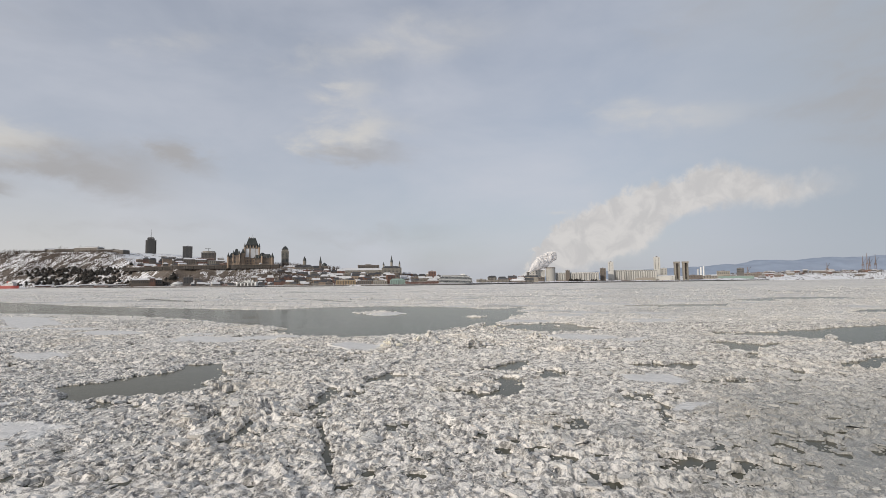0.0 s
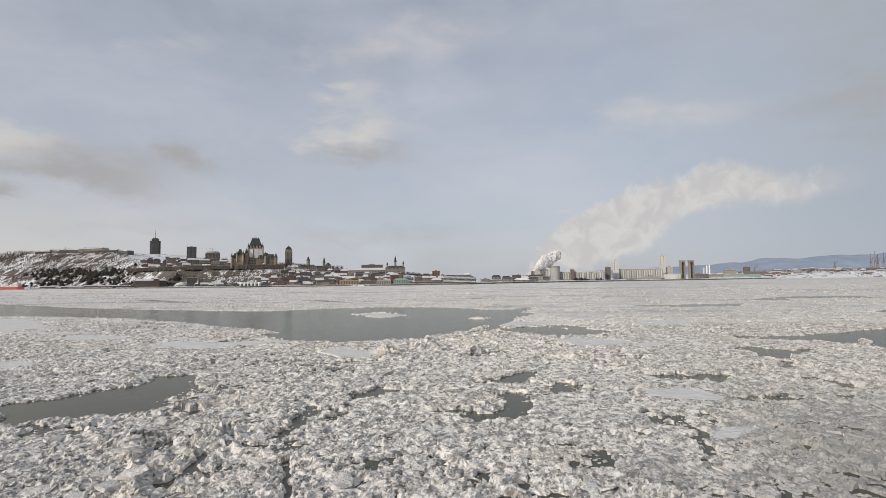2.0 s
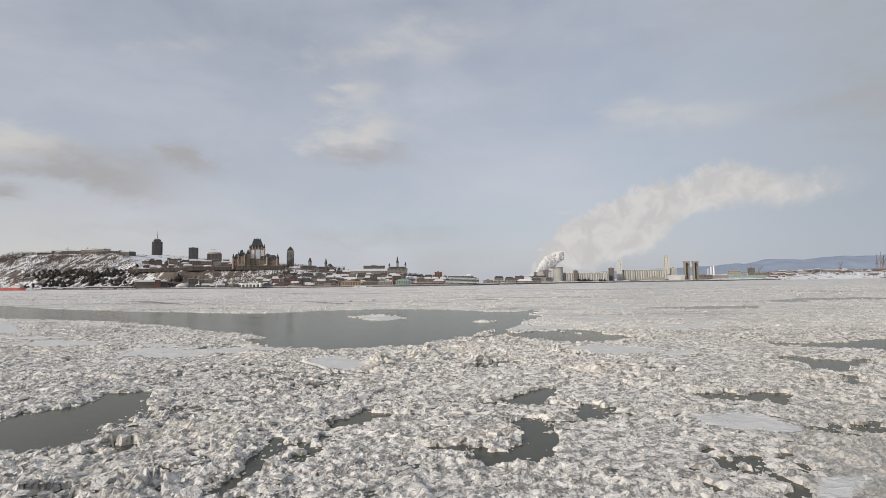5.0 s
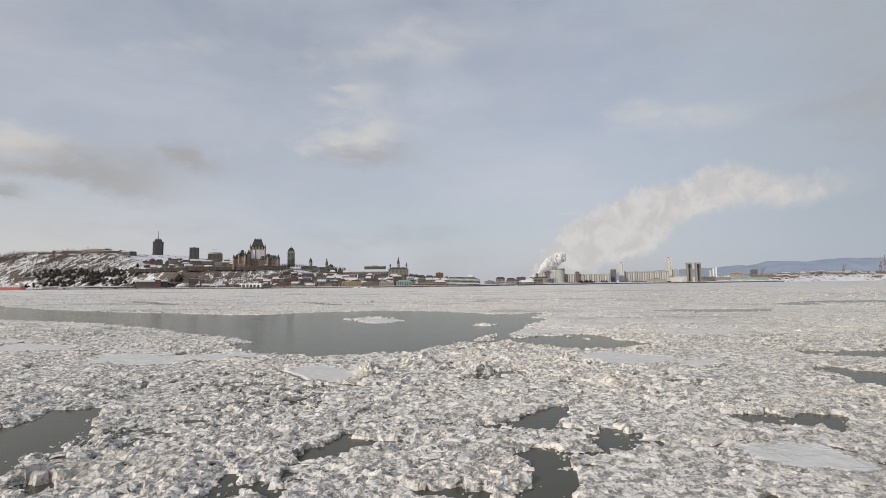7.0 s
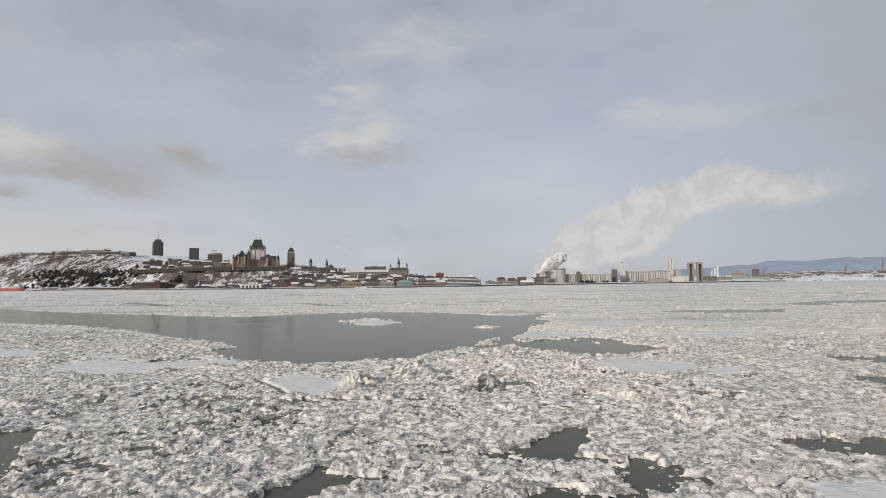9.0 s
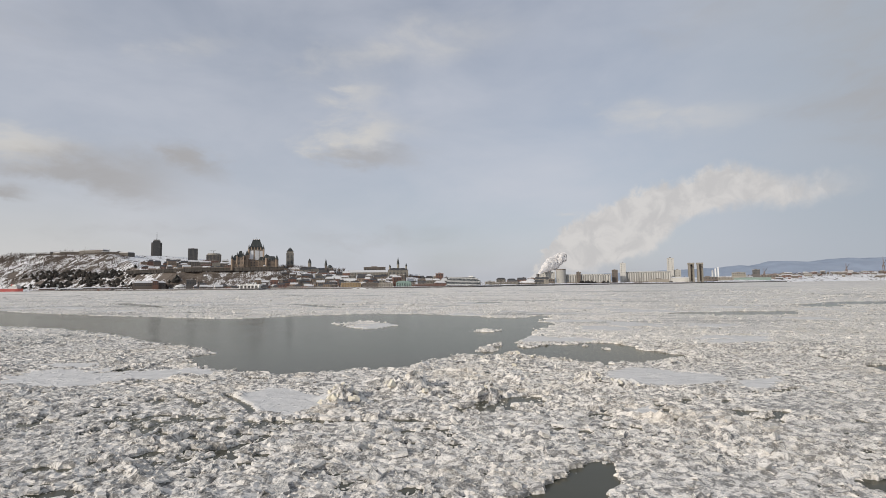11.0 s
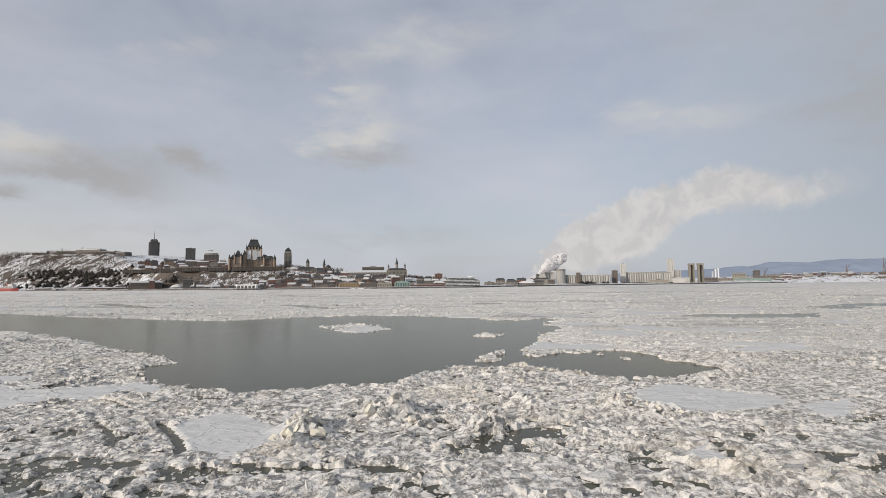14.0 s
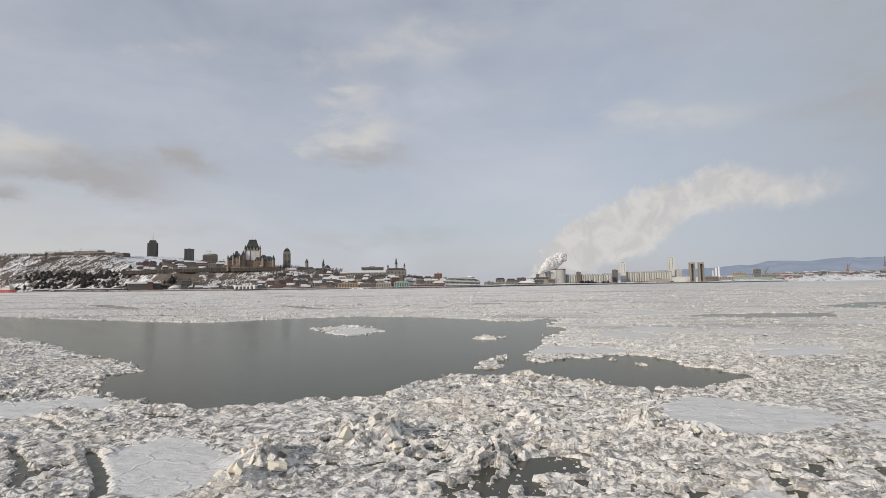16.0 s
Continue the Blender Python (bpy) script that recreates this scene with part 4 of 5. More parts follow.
# ---- the town ----
def block(name, x0, x1, y, deep, top, label, wall=M_STONE, roof="flat", rise=0.0, across=6, floors=4, roof_mat=None, rz=0.0, base=None,
          fill=0.5, category="building", group=""):
    """A building: walls, windows in rows, and a flat, hipped, gabled or pyramid roof. Returns the thing; its front is local y = 0."""
    cx, facing = (x0 + x1) / 2, math.atan2(-(x0 + x1) / 2, y)
    w, rz = (x1 - x0) * math.cos(facing), rz + math.degrees(facing)
    z = min(height_at(x0, y), height_at(x1, y), height_at(cx, y + deep)) - 1.0 if base is None else base
    h = top - z - rise
    b = thing(name, cx, y, z, label, category, group, rz)
    part("wall", boxed(-w / 2, w / 2, 0, deep, 0, h), wall, b)
    see = max(min(h, 4.0 * floors), h * 0.5)
    if across and floors:
        windows(b, -w / 2 + w * 0.03, w / 2 - w * 0.03, -0.05, h - see + 0.3, h - 0.8, across, floors, fill)
    rm = roof_mat or M_SNOW
    if roof == "flat":
        bm = bmesh.new()
        box(bm, -w / 2 - 0.4, w / 2 + 0.4, -0.4, deep + 0.4, h, h + 0.8)
        r = part("roof", bm, wall, b)
        part("snow_cover", boxed(-w / 2 + 0.3, w / 2 - 0.3, 0.3, deep - 0.3, h + 0.8, h + 1.15), M_SNOW, r, "snow lying on the roof")
        part("roof_hut", boxed(-w * 0.15, w * 0.12, deep * 0.3, deep * 0.6, h + 0.8, h + 3.4), M_STONE, r)
    elif roof == "hip":
        part("roof", hip(bmesh.new(), -w / 2 - 0.6, w / 2 + 0.6, -0.6, deep + 0.6, h, h + rise, min(w, deep) * 0.35), rm, b)
    elif roof == "gable":
        r = part("roof", hip(bmesh.new(), -w / 2 - 0.4, w / 2 + 0.4, -0.5, deep + 0.5, h, h + rise, 0.05), rm, b)
        part("chimney", boxed(w * 0.25, w * 0.25 + 1.4, deep * 0.45, deep * 0.6, h, h + rise + 1.8), M_REDBRICK, r)
    elif roof == "pyramid":
        part("roof", boxed(-w / 2 - 0.5, w / 2 + 0.5, -0.5, deep + 0.5, h, h + rise, top=0.12), rm, b)
    elif roof == "mansard":
        part("roof", boxed(-w / 2 - 0.5, w / 2 + 0.5, -0.5, deep + 0.5, h, h + rise, top=0.62), rm, b)
    return b


def turret(parent, x, y, z0, z1, z2, r, wall=M_BRICK, roof=M_COPPER):
    t = part("turret", ring(bmesh.new(), r, r, z0, z1, 10, x, y), wall, parent)
    part("turret_roof", ring(bmesh.new(), r * 1.15, 0.05, z1, z2, 10, x, y), roof, t)
    return t


def chateau():
    """The grand hotel on the cliff: a tall central tower, wings with steep copper roofs, turrets and dormers."""
    b = thing("grand_hotel", -769, 1448, 56, "castle-like brick hotel with steep dark copper roofs, tower partly sheeted", "hotel", rz=28)
    b.scale = (0.79, 1, 1)
    # central tower
    tower = part("tower", boxed(-26, 26, 0, 34, 0, 60), M_BRICK, b)
    part("eaves", boxed(-27.4, 27.4, -1.4, 35.4, 60, 62), M_PALE, tower)
    part("tower_roof", boxed(-26.5, 26.5, -0.5, 34.5, 62, 89, top=0.52), M_COPPER, tower)
    crest = part("roof_crest", boxed(-14.2, 14.2, 7.5, 26.5, 89, 92, top=0.94), M_COPPER, tower)
    for x in (-10, -3.5, 3.5, 10):
        part("ridge_chimney", boxed(x - 1.2, x + 1.2, 15, 18, 92, 95.5), M_BRICK, crest)
    for sx in (-26, 26):
        for sy in (0, 34):
            turret(b, sx, sy, 36, 64, 78, 3.4)
    for x0, x1, z0, z1 in ((-24.5, -10, 33, 59), (-5, 11, 31, 59.5), (12.5, 24.5, 33, 58)):
        part("scaffold_sheet", boxed(x0, x1, -1.2, -0.4, z0, z1), M_WRAP, tower, "white scaffold sheeting")
    windows(tower, -24, 24, -0.1, 12, 31, 9, 4, 0.4)
    for k in range(4):
        d = part("dormer", boxed(-20 + 11 * k, -15 + 11 * k, -1.5, 7, 62, 69), M_BRICK, tower)
        part("dormer_roof", boxed(-20.5 + 11 * k, -14.5 + 11 * k, -2, 7, 69, 74, top=0.1), M_COPPER, d)
    for k in range(3):
        part("upper_dormer", boxed(-12.5 + 10 * k, -9 + 10 * k, 4, 10, 74, 79, top=0.6), M_COPPER, tower)
    part("flagpole", ring(bmesh.new(), 0.25, 0.12, 92, 104, 6, 0, 17), M_STEEL, tower)
    # riverside wings
    lw = part("wing", boxed(-84, -26, -8, 26, 0, 31), M_BRICK, b)
    part("wing_roof", hip(bmesh.new(), -85, -25, -9, 27, 31, 46, 10), M_COPPER, lw)
    windows(lw, -82, -34, -8.1, 6, 30, 12, 6, 0.4)
    pav = part("pavilion", boxed(-66, -44, -12, 20, 0, 38), M_BRICK, b)
    part("pavilion_roof", boxed(-67, -43, -13, 21, 38, 58, top=0.3), M_COPPER, pav)
    windows(pav, -64, -46, -12.1, 10, 37, 4, 7, 0.4)
    for x in (-66, -44):
        turret(b, x, -12, 18, 42, 54, 2.8)
    turret(b, -84, -8, 0, 34, 47, 4.0)
    link = part("stair_tower", boxed(-38, -27, -9, 12, 0, 46), M_BRICK, b)
    part("stair_tower_roof", boxed(-39, -26, -10, 13, 46, 60, top=0.1), M_COPPER, link)
    rw = part("wing", boxed(8, 74, -14, 18, 0, 29), M_BRICK, b)
    part("wing_roof", hip(bmesh.new(), 7, 75, -15, 19, 29, 43, 9), M_COPPER, rw)
    windows(rw, 10, 72, -14.1, 6, 28, 14, 5, 0.4)
    for k in range(6):
        part("dormer", boxed(12 + 10 * k, 15 + 10 * k, -14.5, -8, 29, 35, top=0.5), M_PALE, rw)
    turret(b, 74, -12, 0, 32, 47, 6.0)
    turret(b, 36, -15, 0, 36, 50, 4.0)
    annex = part("wing", boxed(26, 52, 16, 40, 0, 34), M_BRICK, b)
    part("wing_roof", hip(bmesh.new(), 25, 53, 15, 41, 34, 48, 8), M_COPPER, annex)


chateau()

# towers and blocks of the upper town
mg = block("office_tower", -1546, -1511, 2000, 45, 208, "tall dark concrete office tower with a roof antenna", M_DARKCON, "flat", 0, 9, 26, fill=0.45)
for sx in (-1, 1):
    part("side_bay", boxed(sx * 16 - 4.5, sx * 16 + 4.5, 5, 40, 0, 208 - mg.location.z - 7), M_DARKCON, mg)
h0 = 208 - mg.location.z
part("upper_setback", boxed(-11, 11, 8, 36, h0, h0 + 6), M_DARKCON, mg)
mast = part("antenna", ring(bmesh.new(), 1.2, 0.3, h0 + 5, h0 + 41, 6, 0, 20), M_STEEL, mg, "thin antenna mast")
b = block("office_tower", -1310, -1267, 1900, 40, 162, "square dark concrete tower with a flat roof", M_DARKCON, "flat", 0, 7, 14, fill=0.5)
b = block("round_hotel", -1163, -1102, 1800, 50, 128, "wide concrete hotel with a rounded top and snow", M_STONE, "flat", 0, 10, 12, fill=0.6)
hz = 128 - b.location.z
part("revolving_top", ring(bmesh.new(), 26, 22, hz, hz + 7, 20, 0, 25), M_PALE, b)
cr = part("roof_crane", boxed(-2, -1.2, 20, 21, hz + 7, hz + 18), M_STEEL, b)
part("jib", boxed(-14, 6, 20, 21, hz + 17, hz + 18), M_STEEL, cr)
rr = random.Random(11)
UPPER = [(-1262, -1226, 1720, 112, M_STONE), (-1228, -1196, 1700, 101, M_PALE), (-1198, -1168, 1690, 104, M_STONE), (-1160, -1124, 1640, 92, M_REDBRICK),
         (-1122, -1080, 1640, 101, M_STONE), (-1082, -1040, 1640, 98, M_STONE), (-1050, -1012, 1600, 88, M_REDBRICK), (-1010, -968, 1600, 92, M_PALE),
         (-968, -930, 1580, 90, M_STONE), (-930, -892, 1560, 84, M_REDBRICK), (-1330, -1290, 1800, 122, M_STONE), (-1290, -1255, 1780, 118, M_STONE)]
for x0, x1, y, top, m in UPPER:
    block("town_house", x0, x1, y, 26, top, "grey upper-town block with a snowy roof", m, rr.choice(["flat", "hip", "gable"]), 5.0, 6, 4, group="upper town")

pr = block("art_deco_tower", -727, -702, 1560, 24, 113, "slender stone tower with a dark pointed copper roof", M_PALE, "flat", 0, 5, 12)
hz = 113 - pr.location.z
part("tower_crown", boxed(-10, 10, 2, 22, hz, hz + 6), M_PALE, pr)
rf = part("tower_roof", boxed(-10.5, 10.5, 1.5, 22.5, hz + 6, hz + 16, top=0.35), M_COPPER, pr)
part("finial", ring(bmesh.new(), 1.4, 0.1, hz + 16, hz + 21, 6, 0, 12), M_COPPER, rf)

b = block("post_office", -656, -594, 1500, 30, 66, "large stone public building with a dome", M_PALE, "mansard", 7, 9, 4, M_SLATE)
hz = 66 - b.location.z
dr = part("drum", ring(bmesh.new(), 5.2, 5.2, hz - 2, hz + 12, 12, 2, 12), M_PALE, b)
part("dome", ring(ring(bmesh.new(), 5.6, 4.2, hz + 12, hz + 18, 12, 2, 12, False), 4.2, 0.4, hz + 18, hz + 26, 12, 2, 12), M_COPPER, dr)
b = block("cathedral", -640, -598, 1610, 40, 66, "stone cathedral with a thin dark spire", M_STONE, "gable", 9, 5, 2, M_SLATE)
hz = 66 - b.location.z
st = part("bell_tower", boxed(1, 9, 2, 10, hz - 9, hz + 8), M_STONE, b)
part("spire", ring(bmesh.new(), 5.0, 0.1, hz + 8, hz + 31, 8, 5, 6), M_COPPER, st)
b = block("domed_hall", -592, -570, 1560, 24, 62, "stone hall with a low dark dome", M_STONE, "flat", 0, 4, 3)
hz = 62 - b.location.z
part("dome", ring(ring(bmesh.new(), 9.5, 7.5, hz, hz + 7, 14, 0, 12, False), 7.5, 0.5, hz + 7, hz + 12, 14, 0, 12), M_COPPER, b)
b = block("seminary", -508, -372, 1500, 28, 53, "long pale stone seminary with a snowy roof", M_PALE, "hip", 7, 26, 4)
b = block("seminary_annex", -470, -400, 1560, 24, 63, "stepped grey stone college block", M_STONE, "flat", 0, 12, 5)
b = block("university", -372, -311, 1480, 30, 57, "pale stone university hall with three lantern spires", M_PALE, "mansard", 6, 14, 5, M_SLATE)
hz = 57 - b.location.z
for x, h, r in ((-24, 12, 2.6), (0, 33, 3.6), (24, 16, 2.6)):
    ln = part("lantern", ring(bmesh.new(), r, r, hz - 6, hz + h * 0.35, 8, x, 12), M_PALE, b)
    part("spire", ring(bmesh.new(), r * 1.2, 0.08, hz + h * 0.35, hz + h, 8, x, 12), M_COPPER, ln)

# the boardwalk along the cliff edge
POST = bpy.data.meshes.new("post")
bm = boxed(-0.5, 0.5, -0.9, 0, -7, 4)
bm.to_mesh(POST)
bm.free()
POST.materials.append(M_TIMBER)


def boardwalk(ax, ay, bx, by, pavilions):
    L, turn = math.hypot(bx - ax, by - ay), math.degrees(math.atan2(by - ay, bx - ax))
    b = thing("boardwalk", ax, ay, 60, "long timber boardwalk on a dark retaining wall along the cliff", "boardwalk", "cliff walk", turn)
    part("retaining_wall", boxed(0, L, 0, 6, -6, 4), M_TIMBER, b)
    part("deck", boxed(-1, L + 1, -1.5, 26, 4, 5), M_STONE, b)
    part("railing", boxed(-1, L + 1, -1.4, -1.1, 5.9, 6.1), M_STEEL, b)
    for k in range(int(L / 8.2)):
        share("post", POST, b, 3 + 8.2 * k, 0, 0)
    for x in pavilions:
        p = part("pavilion", ring(bmesh.new(), 4, 4, 5, 8, 8, x, 10), M_PALE, b)
        part("pavilion_roof", ring(bmesh.new(), 5.2, 0.3, 8, 11, 8, x, 10), M_SNOW, p)


boardwalk(-1262, 1520, -960, 1404, (165, 245))
boardwalk(-960, 1404, -668, 1420, (60, 230))

# fortress on the headland
def rampart(x0, x1, y, z0, z1, label, turn=0.0):
    b = thing("fortress_wall", (x0 + x1) / 2, y, z0, label, "fortress", "fortress", turn)
    w = (x1 - x0) / math.cos(radians(turn))
    bm = boxed(-w / 2, w / 2, 0, 30, -8, z1 - z0, top=0.985)
    part("rampart", bm, M_FORT, b)
    part("snow_cover", boxed(-w / 2 + 2, w / 2 - 2, 1.5, 28, z1 - z0, z1 - z0 + 2.2, top=0.97), M_SNOW, b)
    part("parapet", boxed(-w / 2, w / 2, -0.5, 1.2, z1 - z0 - 1.2, z1 - z0 + 0.2), M_STONE, b)
    return b


rampart(-1868, -1812, 1775, 128, 146, "low grey stone fortress rampart under snow", 22)
rampart(-1814, -1745, 1775, 128, 149, "low grey stone fortress rampart under snow", -12)
rampart(-1742, -1668, 1758, 126, 150, "long grey stone fortress rampart under snow", 20)
rampart(-1670, -1556, 1752, 126, 153, "long grey stone fortress rampart under snow", -6)
rampart(-1558, -1510, 1752, 122, 145, "low grey stone fortress rampart beside the bastion", 30)
rampart(-1512, -1462, 1765, 122, 142, "low grey stone fortress rampart beside the bastion", -8)
block("barracks", -1640, -1560, 1775, 18, 160, "long fortress barracks with a white roof", M_STONE, "gable", 5, 12, 1, base=145)
block("barracks", -1830, -1770, 1790, 16, 158, "low fortress barracks with a white roof", M_STONE, "gable", 5, 9, 1, base=145)
block("barracks", -1535, -1490, 1775, 16, 146, "small flat fortress building", M_STONE, "flat", 0, 8, 1, base=134)

# ---- the lower town ----
LOW = [(-427, -376, 1232, 18, M_YELLOW, "flat", 7, 4, "long ochre waterfront building with a flat snowy roof"),
       (-374, -335, 1236, 17, M_STONE, "flat", 7, 4, "grey stone waterfront warehouse"),
       (-333, -296, 1236, 16, M_PALE, "flat", 6, 4, "pale grey waterfront warehouse"),
       (-290, -252, 1240, 18, M_GREEN, "mansard", 6, 4, "waterfront building with a pale green mansard roof"),
       (-262, -176, 1300, 12, M_REDBRICK, "flat", 12, 2, "long low red brick shed"),
       (-233, -210, 1500, 43, M_REDBRICK, "flat", 3, 6, "tall narrow brown block"),
       (-208, -196, 1505, 31, M_DARKCON, "flat", 2, 5, "dark square block beside a taller one")]
for x0, x1, y, top, m, roof, ac, fl, lab in LOW:
    block("waterfront_building", x0, x1, y, 22, top, lab, m, roof, 4.0, ac, fl, group="waterfront", roof_mat=M_GREEN if m is M_GREEN else None)


def glass_office():
    b = thing("glass_office", -137, 1352, 4, "wide glass office with white floor bands and set-back storeys", "building")
    for k in range(6):
        inset = 3 * max(0, k - 3)
        f = part("storey", boxed(-43 + inset, 43 - inset * 2, inset, 28, 3.7 * k, 3.7 * k + 2.5), M_GLASS, b)
        part("floor_band", boxed(-43.6 + inset, 43.6 - inset * 2, inset - 0.6, 28.4, 3.7 * k + 2.5, 3.7 * k + 3.7), M_WHITE, f)
    part("roof_hut", boxed(14, 26, 8, 18, 22.2, 25.5), M_WHITE, b)


glass_office()
rr = random.Random(5)
WALLS = [M_STONE, M_REDBRICK, M_PALE, M_STONE, M_BRICK, M_REDBRICK, M_PALE]
COATS = ["grey stone", "red brick", "pale stone", "grey stone", "tan brick", "red brick", "pale stone"]


def old_town(x0, x1, y, top0, top1, w0, w1, group):
    """A close row of old houses under steep roofs, with gaps between some of them."""
    x = x0
    while x < x1:
        w = rr.uniform(w0, w1)
        k = rr.randrange(len(WALLS))
        roof = rr.choice(["gable", "gable", "hip", "mansard", "flat"])
        snowy = rr.random() < 0.45
        yy = y + rr.uniform(-10, 10)
        top = max(rr.uniform(top0, top1), height_at(x, yy) + 8)
        block("town_house", x, x + w, yy, rr.uniform(12, 18), top,
              "%s town house with a %s roof" % (COATS[k], "snow-covered" if snowy or roof == "flat" else "dark slate"), WALLS[k], roof, rr.uniform(4, 7),
              max(3, int(w / 4)), 3, M_SNOW if snowy else M_SLATE, rr.uniform(-14, 14), group=group)
        x += w + rr.choice([0.5, 1.0, 6.0])


old_town(-1255, -900, 1570, 70, 84, 16, 34, "upper town front row")
old_town(-1330, -1010, 1670, 96, 108, 18, 36, "upper town back row")
old_town(-600, -435, 1250, 11, 17, 12, 24, "lower town front row")
old_town(-610, -440, 1290, 17, 24, 12, 22, "lower town middle row")
old_town(-600, -300, 1340, 24, 33, 14, 26, "lower town back row")
old_town(-560, -300, 1400, 34, 40, 16, 28, "lower town upper row")
old_town(-860, -640, 1290, 12, 20, 12, 24, "houses under the cliff")
old_town(-840, -600, 1255, 9, 15, 12, 26, "quayside houses")
old_town(-700, -560, 1320, 22, 32, 12, 22, "houses on the hillside")
old_town(-540, -330, 1265, 13, 20, 12, 24, "lower town lane")
old_town(-520, -330, 1305, 19, 27, 12, 24, "lower town square")
old_town(-660, -480, 1450, 42, 52, 16, 30, "upper town edge")
old_town(-720, -660, 1470, 58, 68, 14, 24, "houses by the hotel")
old_town(-680, -545, 1400, 38, 46, 12, 22, "houses on the cliff steps")
old_town(-320, -230, 1520, 26, 38, 14, 26, "houses behind the university")
old_town(-220, -110, 1400, 14, 20, 18, 34, "old port houses")
old_town(-300, -190, 1420, 22, 27, 16, 26, "houses below the university")
old_town(-330, -240, 1330, 16, 21, 14, 24, "houses by the market")
old_town(-90, 60, 1560, 14, 20, 24, 50, "old port sheds")
old_town(-60, 70, 1620, 20, 26, 20, 44, "old port blocks")
block("long_shed", -1075, -975, 1330, 20, 27, "long dark brick shed with snow on its roof", M_STONE, "hip", 5, 14, 2)
block("shed_end", -1010, -992, 1322, 20, 31, "projecting brick end bay of a long shed", M_REDBRICK, "hip", 4, 3, 3)
block("grey_office", -893, -863, 1302, 20, 28, "dark grey waterfront office block", M_DARKCON, "flat", 0, 6, 4)
block("grey_office", -862, -846, 1306, 18, 24, "grey block beside a darker one", M_STONE, "flat", 0, 3, 4)
for x0, x1, top in ((-1560, -1500, 11), (-1470, -1380, 10), (-1350, -1290, 12), (-1260, -1190, 11), (-1180, -1100, 11)):
    y = float(np.interp((x0 + x1) / 2, [-1740, -1400, -985], [1500, 1470, 1285])) + 14
    block("quay_shed", x0, x1, y, 14, top, "low quay shed with a snowy roof", rr.choice([M_DARKCON, M_REDBRICK, M_STONE]), "gable", 3, 8, 1, group="quay sheds")


def tent():
    b = thing("tent_hall", -915, 1302, 5, "white domed tent hall on the quay", "tent")
    part("wall", boxed(-16, 16, 0, 14, 0, 4), M_WHITE, b)
    part("canopy", ring(ring(bmesh.new(), 17, 11, 4, 9, 18, 0, 8, False), 11, 0.5, 9, 12, 18, 0, 8), M_WHITE, b)


tent()


def hull(bm, length, beam, z0, z1, flare=1.15):
    n = 12
    rows = []
    for z, k in ((z0, 1.0), (z1, flare)):
        row = []
        for side in (-1, 1):
            for i in range(n + 1):
                t = i / n if side < 0 else 1 - i / n
                half = beam / 2 * k * min(1.0, (1 - abs(2 * t - 1) ** 3.0) * 1.6 + 0.02)
                row.append(bm.verts.new((length * (t - 0.5) * (1 + 0.04 * (k - 1)), side * half, z)))
        rows.append(row)
    m = len(rows[0])
    for i in range(m):
        bm.faces.new((rows[0][i], rows[0][(i + 1) % m], rows[1][(i + 1) % m], rows[1][i]))
    bm.faces.new(rows[1])
    return bm


def ferry():
    b = thing("ferry", -635, 1176, 0, "white ferry with open car deck at its landing", "ferry")
    part("hull", hull(bmesh.new(), 62, 14, -1, 3.4), M_STEEL, b)
    part("rubbing_strake", hull(bmesh.new(), 63, 14.6, 3.4, 4.2), M_WHITE, b)
    for x in (-24, -14, -4.5, 4.5, 14, 24):
        part("arch", boxed(x - 1.6, x + 1.6, -7, 7, 4.2, 10.2), M_WHITE, b)
    part("car_deck_wall", boxed(-26, 26, 2, 7, 4.2, 10), M_DARKCON, b)
    d = part("passenger_deck", boxed(-27, 27, -7.2, 7.2, 10.2, 13.6), M_WHITE, b)
    windows(d, -23, 23, -7.3, 10.6, 13.4, 18, 1, 0.6)
    w = part("wheelhouse", boxed(-8, 8, -4, 4, 13.6, 17), M_WHITE, b)
    windows(w, -7, 7, -4.1, 14, 16.8, 5, 1, 0.7)
    part("funnel", boxed(12, 15, -2, 2, 13.6, 18), M_WHITE, b)
    part("mast", ring(bmesh.new(), 0.3, 0.15, 17, 24, 6), M_WHITE, b)


ferry()


def red_ship():
    b = thing("coast_guard_ship", -1642, 1462, 0, "red-hulled ship with white superstructure moored at the quay", "ship")
    part("hull", hull(bmesh.new(), 118, 18, -1, 10), M_RED, b)
    s = part("superstructure", boxed(14, 44, -7, 7, 10, 18), M_WHITE, b)
    windows(s, 15, 43, -7.1, 11, 18, 10, 2, 0.5)
    part("bridge", boxed(26, 40, -7, 7, 18, 23), M_WHITE, b)
    part("funnel", boxed(16, 21, -3, 3, 18, 25), M_RED, b)
    part("mast", ring(bmesh.new(), 0.6, 0.3, 23, 36, 6, 32, 0), M_WHITE, b)
    part("foredeck_crane", boxed(-30, -28.6, -1, 1, 10, 20), M_WHITE, b)


red_ship()

# ---- the port ----
TUBE = bpy.data.meshes.new("silo_tube")
bm = ring(bmesh.new(), 1, 1, 0, 1, 16)
bm.to_mesh(TUBE)
bm.free()
TUBE.materials.append(M_CONCRETE)


